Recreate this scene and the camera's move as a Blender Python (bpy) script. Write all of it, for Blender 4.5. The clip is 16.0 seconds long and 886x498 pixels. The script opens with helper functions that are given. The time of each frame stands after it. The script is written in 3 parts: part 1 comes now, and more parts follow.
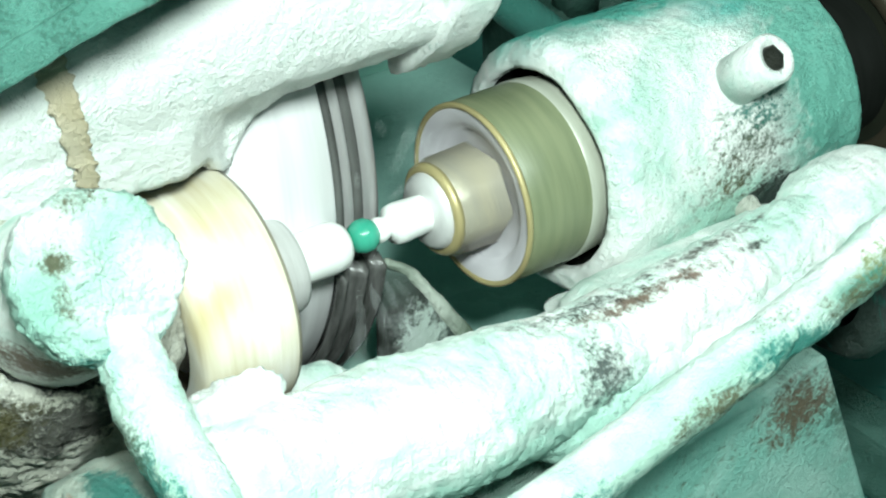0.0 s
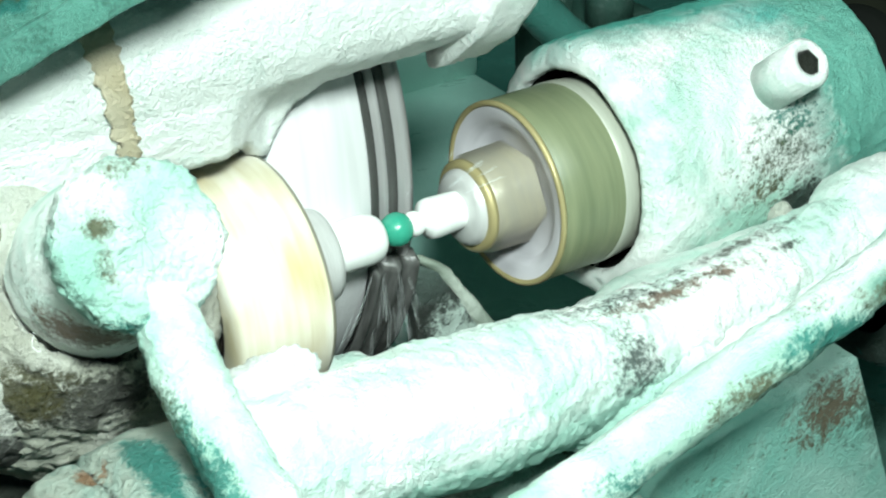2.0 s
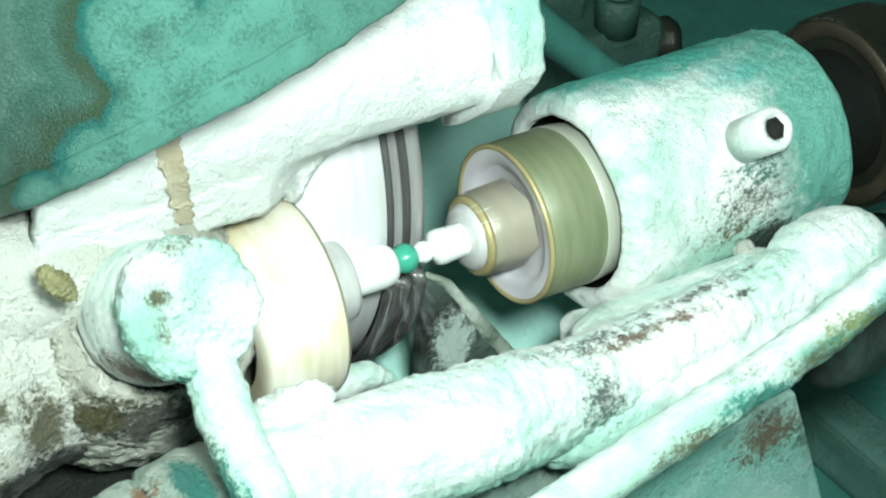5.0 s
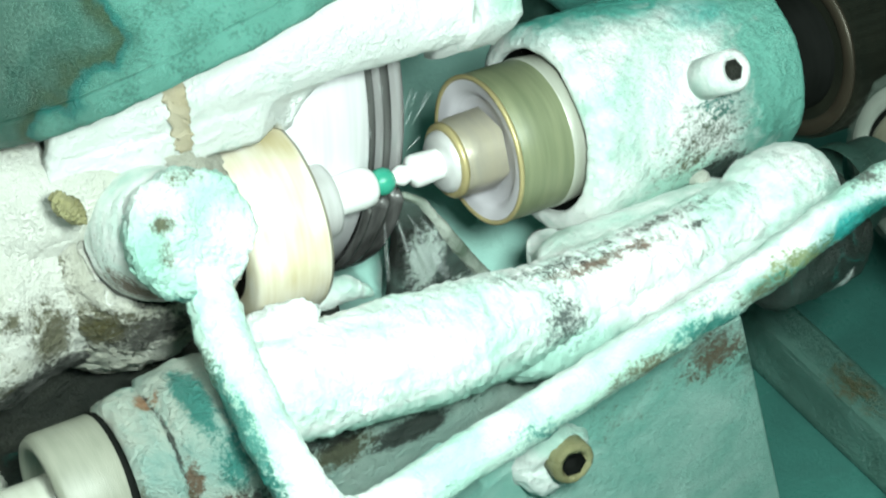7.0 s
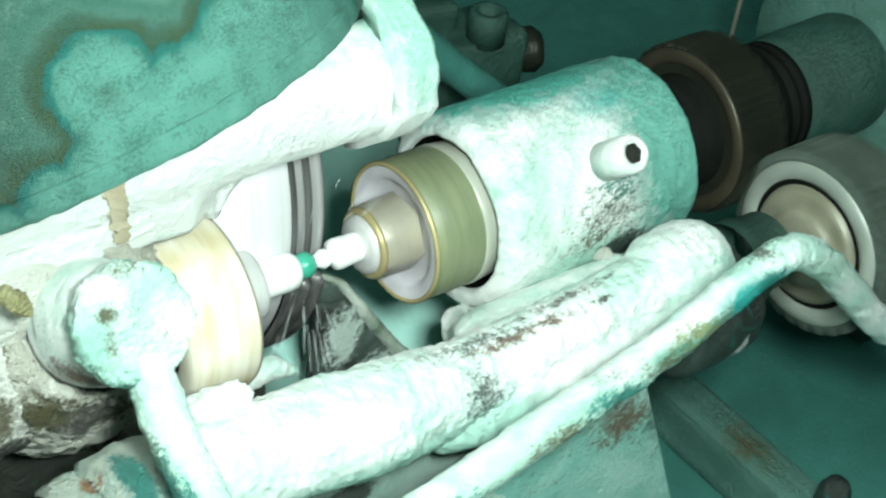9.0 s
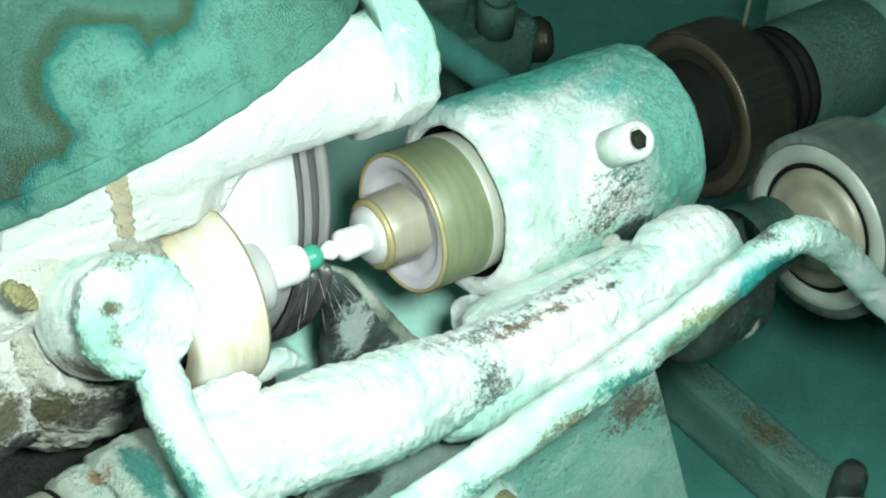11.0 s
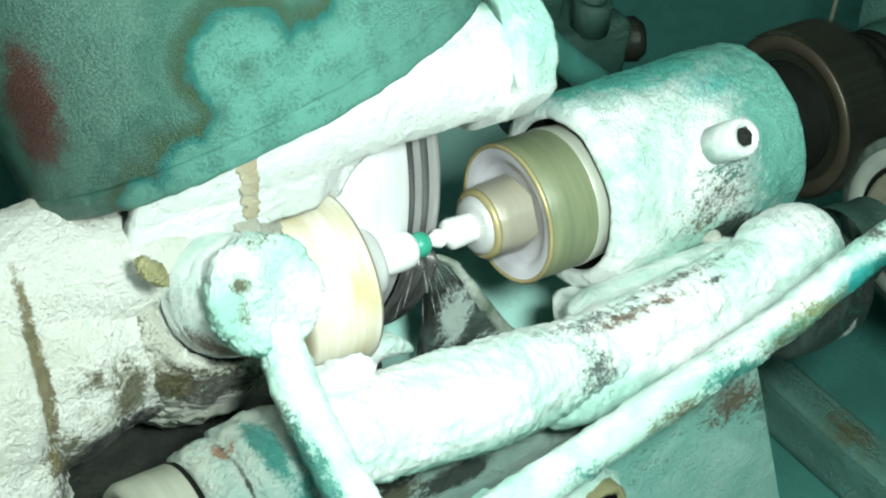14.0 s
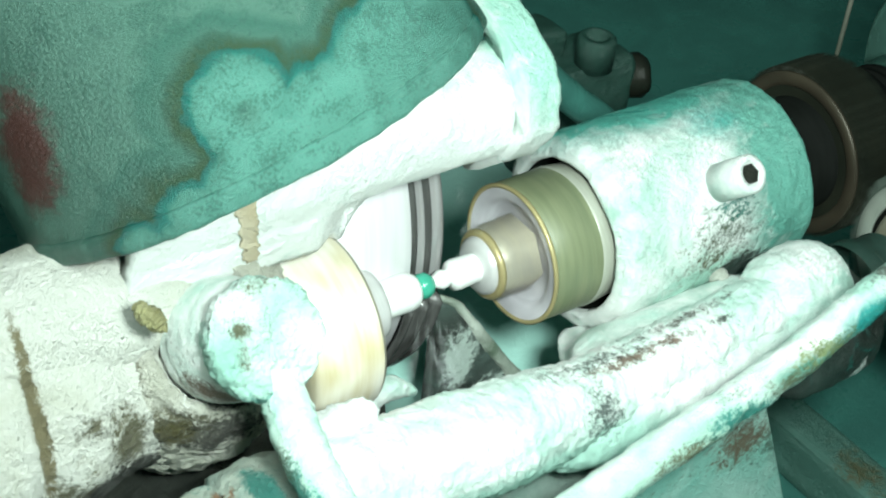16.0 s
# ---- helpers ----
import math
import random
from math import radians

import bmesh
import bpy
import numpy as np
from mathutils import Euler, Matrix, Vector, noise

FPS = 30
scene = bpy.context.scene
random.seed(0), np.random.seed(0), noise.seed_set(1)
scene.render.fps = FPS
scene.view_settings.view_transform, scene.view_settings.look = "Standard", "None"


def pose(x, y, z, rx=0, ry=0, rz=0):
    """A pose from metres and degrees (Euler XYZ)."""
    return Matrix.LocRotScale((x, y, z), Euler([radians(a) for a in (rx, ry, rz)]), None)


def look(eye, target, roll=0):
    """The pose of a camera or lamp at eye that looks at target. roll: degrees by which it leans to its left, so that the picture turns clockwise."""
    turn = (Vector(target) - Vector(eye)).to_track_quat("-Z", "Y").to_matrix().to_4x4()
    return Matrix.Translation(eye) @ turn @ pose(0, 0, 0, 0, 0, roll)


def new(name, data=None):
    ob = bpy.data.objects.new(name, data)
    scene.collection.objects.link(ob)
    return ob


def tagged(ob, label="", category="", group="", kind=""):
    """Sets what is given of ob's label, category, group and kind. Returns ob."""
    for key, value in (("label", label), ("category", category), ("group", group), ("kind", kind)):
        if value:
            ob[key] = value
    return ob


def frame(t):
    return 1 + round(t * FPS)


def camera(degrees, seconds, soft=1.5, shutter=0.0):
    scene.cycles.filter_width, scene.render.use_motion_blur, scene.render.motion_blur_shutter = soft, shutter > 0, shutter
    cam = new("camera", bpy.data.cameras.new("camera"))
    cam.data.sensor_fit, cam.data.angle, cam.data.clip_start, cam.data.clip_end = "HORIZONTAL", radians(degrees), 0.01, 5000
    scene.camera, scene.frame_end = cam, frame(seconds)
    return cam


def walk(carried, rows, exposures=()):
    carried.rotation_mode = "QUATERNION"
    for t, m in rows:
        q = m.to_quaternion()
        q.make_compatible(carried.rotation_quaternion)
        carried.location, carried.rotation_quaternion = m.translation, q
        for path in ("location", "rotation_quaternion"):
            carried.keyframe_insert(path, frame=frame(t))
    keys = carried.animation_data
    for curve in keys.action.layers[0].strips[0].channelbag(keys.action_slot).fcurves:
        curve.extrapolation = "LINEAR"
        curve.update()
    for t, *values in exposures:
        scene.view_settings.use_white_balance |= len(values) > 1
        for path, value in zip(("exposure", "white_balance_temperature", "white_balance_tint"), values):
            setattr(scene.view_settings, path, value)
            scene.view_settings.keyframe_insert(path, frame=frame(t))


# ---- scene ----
# Spindle axis runs along +X at y = 0, z = 0.120; lengths in the build functions are millimetres.
SECONDS = 16.0
cam = camera(29.9, SECONDS, soft=2.0, shutter=0.5)
PATH = [
    (0, -0.16593, -0.21767, 0.28028, 57.809, -0.005, -36.230),
    (0.5, -0.16892, -0.21584, 0.27687, 58.383, -0.075, -35.943),
    (1, -0.17105, -0.21570, 0.27488, 58.965, -0.546, -35.114),
    (1.5, -0.16935, -0.21915, 0.27377, 59.377, -0.606, -35.041),
    (2, -0.17273, -0.22243, 0.27079, 59.888, -0.695, -35.064),
    (2.5, -0.17610, -0.22045, 0.27197, 59.718, -0.594, -34.692),
    (3, -0.17520, -0.22408, 0.27631, 60.571, -0.289, -33.920),
    (3.5, -0.17744, -0.23075, 0.28339, 59.665, -0.971, -34.271),
    (3.7, -0.17906, -0.23396, 0.29120, 58.349, -1.362, -33.992),
    (5.8, -0.18323, -0.24018, 0.34196, 51.763, -3.401, -32.471),
    (6, -0.18488, -0.23943, 0.34354, 50.956, -3.753, -32.609),
    (6.5, -0.19298, -0.24382, 0.35369, 49.839, -4.643, -32.866),
    (7, -0.19351, -0.24688, 0.35666, 49.267, -5.097, -32.752),
    (7.5, -0.19764, -0.24510, 0.35959, 48.138, -5.465, -34.707),
    (8, -0.20392, -0.25557, 0.36865, 49.508, -4.983, -35.456),
    (8.5, -0.21980, -0.24628, 0.36683, 50.555, -6.829, -36.361),
    (9, -0.21016, -0.25011, 0.37135, 51.807, -6.892, -36.896),
    (9.2, -0.21081, -0.24834, 0.37279, 51.768, -7.191, -37.438),
    (11.3, -0.20619, -0.25612, 0.37102, 51.704, -5.286, -36.577),
    (11.5, -0.20765, -0.25485, 0.37128, 51.693, -5.547, -36.582),
    (12, -0.20924, -0.25399, 0.37039, 51.581, -5.789, -36.529),
    (12.5, -0.21324, -0.25011, 0.37310, 51.477, -5.795, -36.024),
    (13, -0.21846, -0.25249, 0.37134, 52.044, -5.378, -35.434),
    (13.5, -0.22347, -0.25163, 0.36968, 51.988, -5.572, -35.151),
    (14, -0.22525, -0.25155, 0.36989, 51.789, -5.741, -34.830),
    (14.5, -0.22031, -0.24847, 0.37613, 52.436, -5.494, -34.441),
    (15, -0.21973, -0.24831, 0.37502, 53.222, -5.205, -34.613),
    (15.5, -0.21917, -0.25006, 0.37302, 53.098, -4.967, -34.548),
    (16, -0.22115, -0.24847, 0.36853, 52.949, -5.183, -34.857),
]
walk(cam, [(t, pose(x, y, z, rx, ry, rz)) for t, x, y, z, rx, ry, rz in PATH])

# ---- light ----
world = bpy.data.worlds.new("world")
scene.world = world
world.use_nodes = True
world.node_tree.nodes["Background"].inputs[0].default_value = (0.22, 0.62, 0.52, 1)
world.node_tree.nodes["Background"].inputs[1].default_value = 0.085


def area(name, eye, target, size, watts, colour):
    data = bpy.data.lights.new(name, "AREA")
    data.shape, data.size, data.energy, data.color = "DISK", size, watts, colour
    ob = new(name, data)
    ob.matrix_world = look(eye, target)
    return ob


area("work_lamp", (-0.13, -0.22, 0.345), (-0.05, -0.01, 0.14), 0.05, 1.92, (0.84, 1.0, 0.94))
# Unseen fill light from above, added to brighten the tops and the tank's left.
area("overhead_fill", (-0.27, -0.20, 0.64), (-0.07, 0.0, 0.14), 0.16, 1.9, (0.84, 1.0, 0.94))
scene.view_settings.exposure = 0.0


# ---- materials ----
def ramp(nt, fac, stops):
    n = nt.nodes.new("ShaderNodeValToRGB")
    el = n.color_ramp.elements
    while len(el) < len(stops):
        el.new(0.5)
    for e, (p, c) in zip(el, stops):
        e.position = p
        e.color = (*c, 1) if isinstance(c, tuple) else (c, c, c, 1)
    nt.links.new(fac, n.inputs[0])
    return n.outputs[0]


def noise_tex(nt, vec, scale, detail=4.0, rough=0.6, warp=0.0):
    n = nt.nodes.new("ShaderNodeTexNoise")
    n.inputs["Scale"].default_value, n.inputs["Detail"].default_value = scale, detail
    n.inputs["Roughness"].default_value, n.inputs["Distortion"].default_value = rough, warp
    nt.links.new(vec, n.inputs["Vector"])
    return n.outputs["Fac"]


def mixed(nt, fac, a, b):
    n = nt.nodes.new("ShaderNodeMix")
    n.data_type = "RGBA"
    for socket, v in ((n.inputs[0], fac), (n.inputs[6], a), (n.inputs[7], b)):
        if isinstance(v, tuple):
            socket.default_value = (*v, 1)
        elif isinstance(v, float):
            socket.default_value = v
        else:
            nt.links.new(v, socket)
    return n.outputs[2]


def maths(nt, op, a, b=0.0, clamp=False):
    n = nt.nodes.new("ShaderNodeMath")
    n.operation, n.use_clamp = op, clamp
    for socket, v in zip(n.inputs, (a, b)):
        if isinstance(v, (int, float)):
            socket.default_value = v
        else:
            nt.links.new(v, socket)
    return n.outputs[0]


def begin(name, rough=0.6, metal=0.0):
    m = bpy.data.materials.new(name)
    m.use_nodes = True
    nt = m.node_tree
    b = nt.nodes["Principled BSDF"]
    b.inputs["Roughness"].default_value, b.inputs["Metallic"].default_value = rough, metal
    vec = nt.nodes.new("ShaderNodeTexCoord").outputs["Object"]
    return m, nt, b, vec


def bumped(nt, b, height, dist, strength=1.0):
    n = nt.nodes.new("ShaderNodeBump")
    n.inputs["Distance"].default_value, n.inputs["Strength"].default_value = dist, strength
    nt.links.new(height, n.inputs["Height"])
    nt.links.new(n.outputs[0], b.inputs["Normal"])


def near(nt, vec, at, size):
    """1 at a place given in mm, falling to 0 over its size."""
    d = nt.nodes.new("ShaderNodeVectorMath")
    d.operation = "SUBTRACT"
    nt.links.new(vec, d.inputs[0])
    d.inputs[1].default_value = [v / 1000 for v in at]
    s = nt.nodes.new("ShaderNodeVectorMath")
    s.operation = "DIVIDE"
    nt.links.new(d.outputs[0], s.inputs[0])
    s.inputs[1].default_value = [v / 1000 for v in (size if isinstance(size, tuple) else (size,) * 3)]
    n = nt.nodes.new("ShaderNodeVectorMath")
    n.operation = "LENGTH"
    nt.links.new(s.outputs[0], n.inputs[0])
    return maths(nt, "SUBTRACT", 1.0, n.outputs["Value"], True)


WHITE, MINT, TEAL = (0.82, 0.85, 0.82), (0.38, 0.61, 0.52), (0.014, 0.18, 0.15)
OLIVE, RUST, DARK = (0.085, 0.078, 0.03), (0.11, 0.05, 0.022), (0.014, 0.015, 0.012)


def slurry(name, white=WHITE, mint=MINT, tint=0.5, stain=0.62, spots=(), washes=(), rough=0.42, relief=0.0008):
    """Dried grinding slurry over old paint: white crust, mint wash, teal run marks, local dirt and painted shade.
    spots: speckled dirt and shade, washes: thin stains and shade, both as (place, size, colour, how dense)."""
    m, nt, b, vec = begin(name, rough)
    big = noise_tex(nt, vec, 42, 6, 0.62, 0.5)
    col = mixed(nt, ramp(nt, big, ((tint - 0.12, 0.0), (tint + 0.12, 1.0))), white, mint)
    mid = noise_tex(nt, vec, 120, 6, 0.65, 1.2)
    fine = noise_tex(nt, vec, 1300, 4, 0.7)
    grit = noise_tex(nt, vec, 520, 6, 0.75)
    for at, size, colour, dense in washes:
        thin = maths(nt, "MULTIPLY", near(nt, vec, at, size), dense)
        thin = maths(nt, "MULTIPLY", thin, maths(nt, "ADD", maths(nt, "MULTIPLY", mid, 2.4), -0.3), True)
        col = mixed(nt, thin, col, colour)
    col = mixed(nt, maths(nt, "MULTIPLY", ramp(nt, mid, ((stain, 0.0), (stain + 0.09, 1.0))), 0.75), col, TEAL)
    col = mixed(nt, maths(nt, "MULTIPLY", ramp(nt, maths(nt, "ADD", maths(nt, "MULTIPLY", fine, 0.5), maths(nt, "MULTIPLY", mid, 0.5)), ((0.57, 0.0), (0.66, 1.0))), 0.4), col, mint)
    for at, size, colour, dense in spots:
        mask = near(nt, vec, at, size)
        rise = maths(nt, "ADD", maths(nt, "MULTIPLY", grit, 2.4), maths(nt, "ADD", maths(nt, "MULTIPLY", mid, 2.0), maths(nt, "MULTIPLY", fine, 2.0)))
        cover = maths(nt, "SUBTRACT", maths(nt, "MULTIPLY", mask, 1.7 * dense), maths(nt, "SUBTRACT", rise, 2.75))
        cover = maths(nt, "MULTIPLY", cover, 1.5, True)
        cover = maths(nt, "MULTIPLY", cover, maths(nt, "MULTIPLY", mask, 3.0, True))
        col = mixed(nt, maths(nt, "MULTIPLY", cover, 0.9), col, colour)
    nt.links.new(col, b.inputs["Base Color"])
    high = maths(nt, "ADD", maths(nt, "MULTIPLY", grit, 0.9), maths(nt, "ADD", maths(nt, "MULTIPLY", fine, 0.5), mid))
    bumped(nt, b, high, relief)
    nt.links.new(ramp(nt, big, ((0.3, rough - 0.2), (0.7, rough + 0.15))), b.inputs["Roughness"])
    return m


def turned(name, colour, other, rough=0.3, metal=0.0, streak=0.5):
    """Turned stock: faint bands round the axis and soft patches."""
    m, nt, b, vec = begin(name, rough, metal)
    wide = nt.nodes.new("ShaderNodeMapping")
    wide.inputs["Scale"].default_value = (9.0, 1.0, 1.0)
    nt.links.new(vec, wide.inputs["Vector"])
    bands = noise_tex(nt, wide.outputs[0], 55, 4, 0.6)
    patch = noise_tex(nt, vec, 90, 4, 0.6)
    f = maths(nt, "ADD", maths(nt, "MULTIPLY", bands, streak), maths(nt, "MULTIPLY", patch, 1 - streak))
    nt.links.new(mixed(nt, ramp(nt, f, ((0.36, 0.0), (0.64, 1.0))), colour, other), b.inputs["Base Color"])
    bumped(nt, b, noise_tex(nt, wide.outputs[0], 400, 3, 0.6), 0.0001)
    return m


HOUSING = slurry("housing_slurry", tint=0.58, stain=0.70, spots=(
    # Speckled patches below the screw, darkest low on the front.
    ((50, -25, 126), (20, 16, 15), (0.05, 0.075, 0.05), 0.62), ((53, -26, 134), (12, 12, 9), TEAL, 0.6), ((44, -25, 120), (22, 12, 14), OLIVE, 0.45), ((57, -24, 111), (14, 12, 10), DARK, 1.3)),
    # The right-end wash paints the lamp's falloff along with some dirt.
    washes=(((50, 18, 148), (64, 24, 15), (0.09, 0.40, 0.33), 2.6), ((62, -6, 146), (16, 8, 5), (0.05, 0.40, 0.36), 1.6), ((84, -10, 128), (34, 40, 40), (0.13, 0.38, 0.31), 3.2), ((44, -22, 112), (26, 18, 12), MINT, 2.0)))
STRUT = slurry("strut_slurry", tint=0.55, stain=0.71, spots=(
    ((-13, -53, 115), (10, 11, 11), (0.04, 0.06, 0.055), 0.8), ((4, -47, 121.5), (36, 3, 3), RUST, 0.75), ((-10, -44, 123), (30, 4, 4), DARK, 0.7), ((16, -42, 122.5), (32, 3.5, 4), (0.05, 0.04, 0.03), 0.7), ((28, -47, 122), (8, 2, 2.5), DARK, 0.7),
    ((-72, -54, 105), (12, 8, 5), OLIVE, 1.0), ((64, -52, 122), (8, 6, 10), MINT, 1.0)),
    # Mint on the lower side and the cap's end puts shade into the colour.
    washes=(((-40, -54, 106), (62, 10, 9), MINT, 2.4), ((30, -49, 111), (48, 8, 8), (0.40, 0.60, 0.51), 2.4), ((-5, -54, 104), (22, 12, 12), MINT, 2.0), ((74, -46, 116), (7, 14, 14), (0.16, 0.52, 0.44), 2.4)))
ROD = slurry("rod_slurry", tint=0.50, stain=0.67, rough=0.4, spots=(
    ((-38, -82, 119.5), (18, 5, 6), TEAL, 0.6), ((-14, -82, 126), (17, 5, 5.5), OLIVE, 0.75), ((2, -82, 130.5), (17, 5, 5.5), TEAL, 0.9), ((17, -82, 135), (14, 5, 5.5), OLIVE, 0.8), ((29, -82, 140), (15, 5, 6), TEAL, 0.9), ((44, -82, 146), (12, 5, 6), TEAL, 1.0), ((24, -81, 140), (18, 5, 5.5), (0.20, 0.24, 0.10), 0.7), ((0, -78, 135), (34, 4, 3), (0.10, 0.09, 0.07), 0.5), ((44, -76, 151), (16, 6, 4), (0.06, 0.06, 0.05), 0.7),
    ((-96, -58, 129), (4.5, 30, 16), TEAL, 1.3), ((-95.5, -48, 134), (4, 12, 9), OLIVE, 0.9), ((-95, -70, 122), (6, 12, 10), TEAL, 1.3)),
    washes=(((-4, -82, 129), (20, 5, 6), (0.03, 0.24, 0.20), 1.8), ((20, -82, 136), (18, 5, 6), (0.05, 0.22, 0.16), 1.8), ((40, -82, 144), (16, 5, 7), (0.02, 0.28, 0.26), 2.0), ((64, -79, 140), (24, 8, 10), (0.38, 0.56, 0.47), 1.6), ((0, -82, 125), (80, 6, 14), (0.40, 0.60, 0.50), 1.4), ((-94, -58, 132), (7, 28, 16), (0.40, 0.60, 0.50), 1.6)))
# The mint wash puts the end lip's shade into the colour.
HOOD = slurry("hood_slurry", tint=0.72, stain=0.76, relief=0.0010, washes=(((-8, 0, 184), (12, 30, 24), (0.34, 0.60, 0.50), 2.4),))
CRUST = slurry("crust_slurry", white=(0.76, 0.77, 0.70), mint=(0.60, 0.61, 0.50), tint=0.58, stain=0.76, relief=0.0024, spots=(
    # DARK low on the barrel is dirt together with shade put into the colour.
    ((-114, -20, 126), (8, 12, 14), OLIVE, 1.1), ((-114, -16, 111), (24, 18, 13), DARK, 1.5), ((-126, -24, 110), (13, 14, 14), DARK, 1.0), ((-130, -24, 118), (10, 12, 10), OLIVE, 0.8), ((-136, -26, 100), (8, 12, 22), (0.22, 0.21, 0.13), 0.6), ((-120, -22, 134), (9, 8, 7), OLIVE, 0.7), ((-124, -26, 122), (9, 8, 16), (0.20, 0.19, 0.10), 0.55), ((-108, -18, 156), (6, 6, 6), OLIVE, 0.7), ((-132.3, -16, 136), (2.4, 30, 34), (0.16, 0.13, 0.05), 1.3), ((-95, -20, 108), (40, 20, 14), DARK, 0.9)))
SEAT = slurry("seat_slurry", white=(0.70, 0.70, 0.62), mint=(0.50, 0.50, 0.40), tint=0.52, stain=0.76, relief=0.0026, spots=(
    # Olive dirt, and DARK that paints the shaded crease below the seat.
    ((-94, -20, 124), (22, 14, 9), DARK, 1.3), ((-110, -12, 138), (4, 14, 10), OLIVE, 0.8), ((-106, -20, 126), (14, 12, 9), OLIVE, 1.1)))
BALL = slurry("ball_slurry", tint=0.46, stain=0.69, relief=0.0014, spots=(
    ((-97, -33, 152), (4, 6, 5), OLIVE, 1.2), ((-96, -32, 158), (3.5, 4, 3), OLIVE, 0.9), ((-92, -39, 145), (12, 8, 4), TEAL, 0.9), ((-90, -27, 163), (10, 4, 3), OLIVE, 0.6)),
    # Mint wash paints the shaded left edge of the disc.
    washes=(((-101, -33, 150), (6, 8, 12), (0.30, 0.56, 0.46), 1.6),))
BOSS = slurry("boss_slurry", white=(0.50, 0.53, 0.45), mint=(0.26, 0.42, 0.37), tint=0.55, stain=0.60, relief=0.0022, spots=(
    # Besides the stains, DARK paints shade in the groove and at the lower right.
    ((-97.5, -47, 126), (4.5, 14, 10), TEAL, 1.4), ((-95, -57, 117), (6, 9, 11), TEAL, 1.3), ((-92, -52, 122), (4, 10, 8), (0.03, 0.26, 0.24), 1.2), ((-105, -43, 126.5), (3.5, 4.5, 4), (0.26, 0.12, 0.05), 1.2), ((-104.6, -50, 120), (1.2, 18, 14), DARK, 1.2), ((-103, -58, 116), (3, 7, 9), RUST, 1.1), ((-106, -62, 108), (8, 8, 12), OLIVE, 1.3), ((-98, -63, 108), (10, 8, 10), RUST, 1.2), ((-92, -62, 106), (12, 8, 12), DARK, 1.3), ((-113, -58, 112), (4, 10, 12), OLIVE, 0.8)))
PLATE = slurry("plate_slurry", white=(0.38, 0.60, 0.53), mint=(0.20, 0.46, 0.39), tint=0.5, stain=0.70, spots=(
    # Rust stain, with the rod's shadow on the plate painted in beside it.
    ((26, -64, 97), (17, 8, 12), RUST, 0.85), ((40, -64, 88), (14, 8, 16), (0.06, 0.12, 0.09), 0.6), ((6, -64, 90), (30, 8, 14), OLIVE, 0.3)))

SKIRT = slurry("skirt_slurry", white=(0.52, 0.64, 0.57), mint=(0.34, 0.50, 0.44), tint=0.5, stain=0.72, relief=0.0022, spots=(
    # Dark, olive and rust-brown spots along the wall's upper part.
    ((-45, -46, 90), (15, 8, 6), DARK, 1.6), ((-62, -46, 92), (14, 8, 8), OLIVE, 1.1), ((-66, -46, 98), (16, 8, 7), DARK, 1.0), ((-20, -46, 98), (14, 8, 8), RUST, 0.7)))


def tank_paint():
    """Teal paint with a pale dried pool, a teal tide line, olive grime round it and a worn red patch."""
    m, nt, b, vec = begin("tank_paint", 0.42)
    wave = noise_tex(nt, vec, 55, 4, 0.55, 0.8)
    fine = noise_tex(nt, vec, 1500, 5, 0.75)
    soft = noise_tex(nt, vec, 160, 5, 0.65)
    pool = None
    for at, r in (((-91, -23, 202), 10), ((-86, -29, 193), 12), ((-74, -29, 197), 13), ((-57, -26, 204), 16), ((-42, -19, 204), 16), ((-94, -28, 186.5), 8), ((-101, -24, 182), 7), ((-102, -24, 179), 6), ((-108, -19, 173), 5), ((-76, -35, 187), 14), ((-60, -31, 194), 16)):
        f = maths(nt, "ADD", maths(nt, "MULTIPLY", maths(nt, "SUBTRACT", near(nt, vec, at, 60), 1 - r / 60), 3.0), 0.5)
        pool = f if pool is None else maths(nt, "MAXIMUM", pool, f)
    level = maths(nt, "ADD", pool, maths(nt, "ADD", maths(nt, "MULTIPLY", wave, 0.55), maths(nt, "MULTIPLY", soft, 0.14)))
    level = maths(nt, "SUBTRACT", level, 0.345)
    col = ramp(nt, level, ((0.0, (0.052, 0.128, 0.098)), (0.12, (0.024, 0.092, 0.068)), (0.24, (0.036, 0.104, 0.078)), (0.32, (0.022, 0.064, 0.040)), (0.38, (0.020, 0.050, 0.022)), (0.43, (0.017, 0.046, 0.019)),
                           (0.45, (0.001, 0.075, 0.062)), (0.51, (0.003, 0.105, 0.088)), (0.56, (0.048, 0.165, 0.130)), (0.74, (0.070, 0.212, 0.170)), (1.0, (0.056, 0.180, 0.142))))
    stain = maths(nt, "MULTIPLY", near(nt, vec, (-90, -24, 201), (4, 6, 4)), maths(nt, "MULTIPLY", soft, 1.6), True)
    col = mixed(nt, stain, col, (0.05, 0.13, 0.10))
    dusty = maths(nt, "MULTIPLY", ramp(nt, maths(nt, "ADD", maths(nt, "MULTIPLY", soft, 0.45), maths(nt, "MULTIPLY", fine, 0.55)), ((0.50, 0.0), (0.58, 1.0))), 0.62)
    col = mixed(nt, dusty, col, (0.012, 0.062, 0.045))
    red = near(nt, vec, (-123, 4, 184), (11, 17, 27))
    cover = maths(nt, "ADD", maths(nt, "MULTIPLY", red, 0.9), maths(nt, "MULTIPLY", maths(nt, "ADD", fine, soft), 0.75))
    cover = maths(nt, "MULTIPLY", maths(nt, "SUBTRACT", cover, 1.05), 3.5, True)
    col = mixed(nt, maths(nt, "MULTIPLY", cover, maths(nt, "MULTIPLY", red, 6.0, True)), col, (0.062, 0.020, 0.016))
    nt.links.new(col, b.inputs["Base Color"])
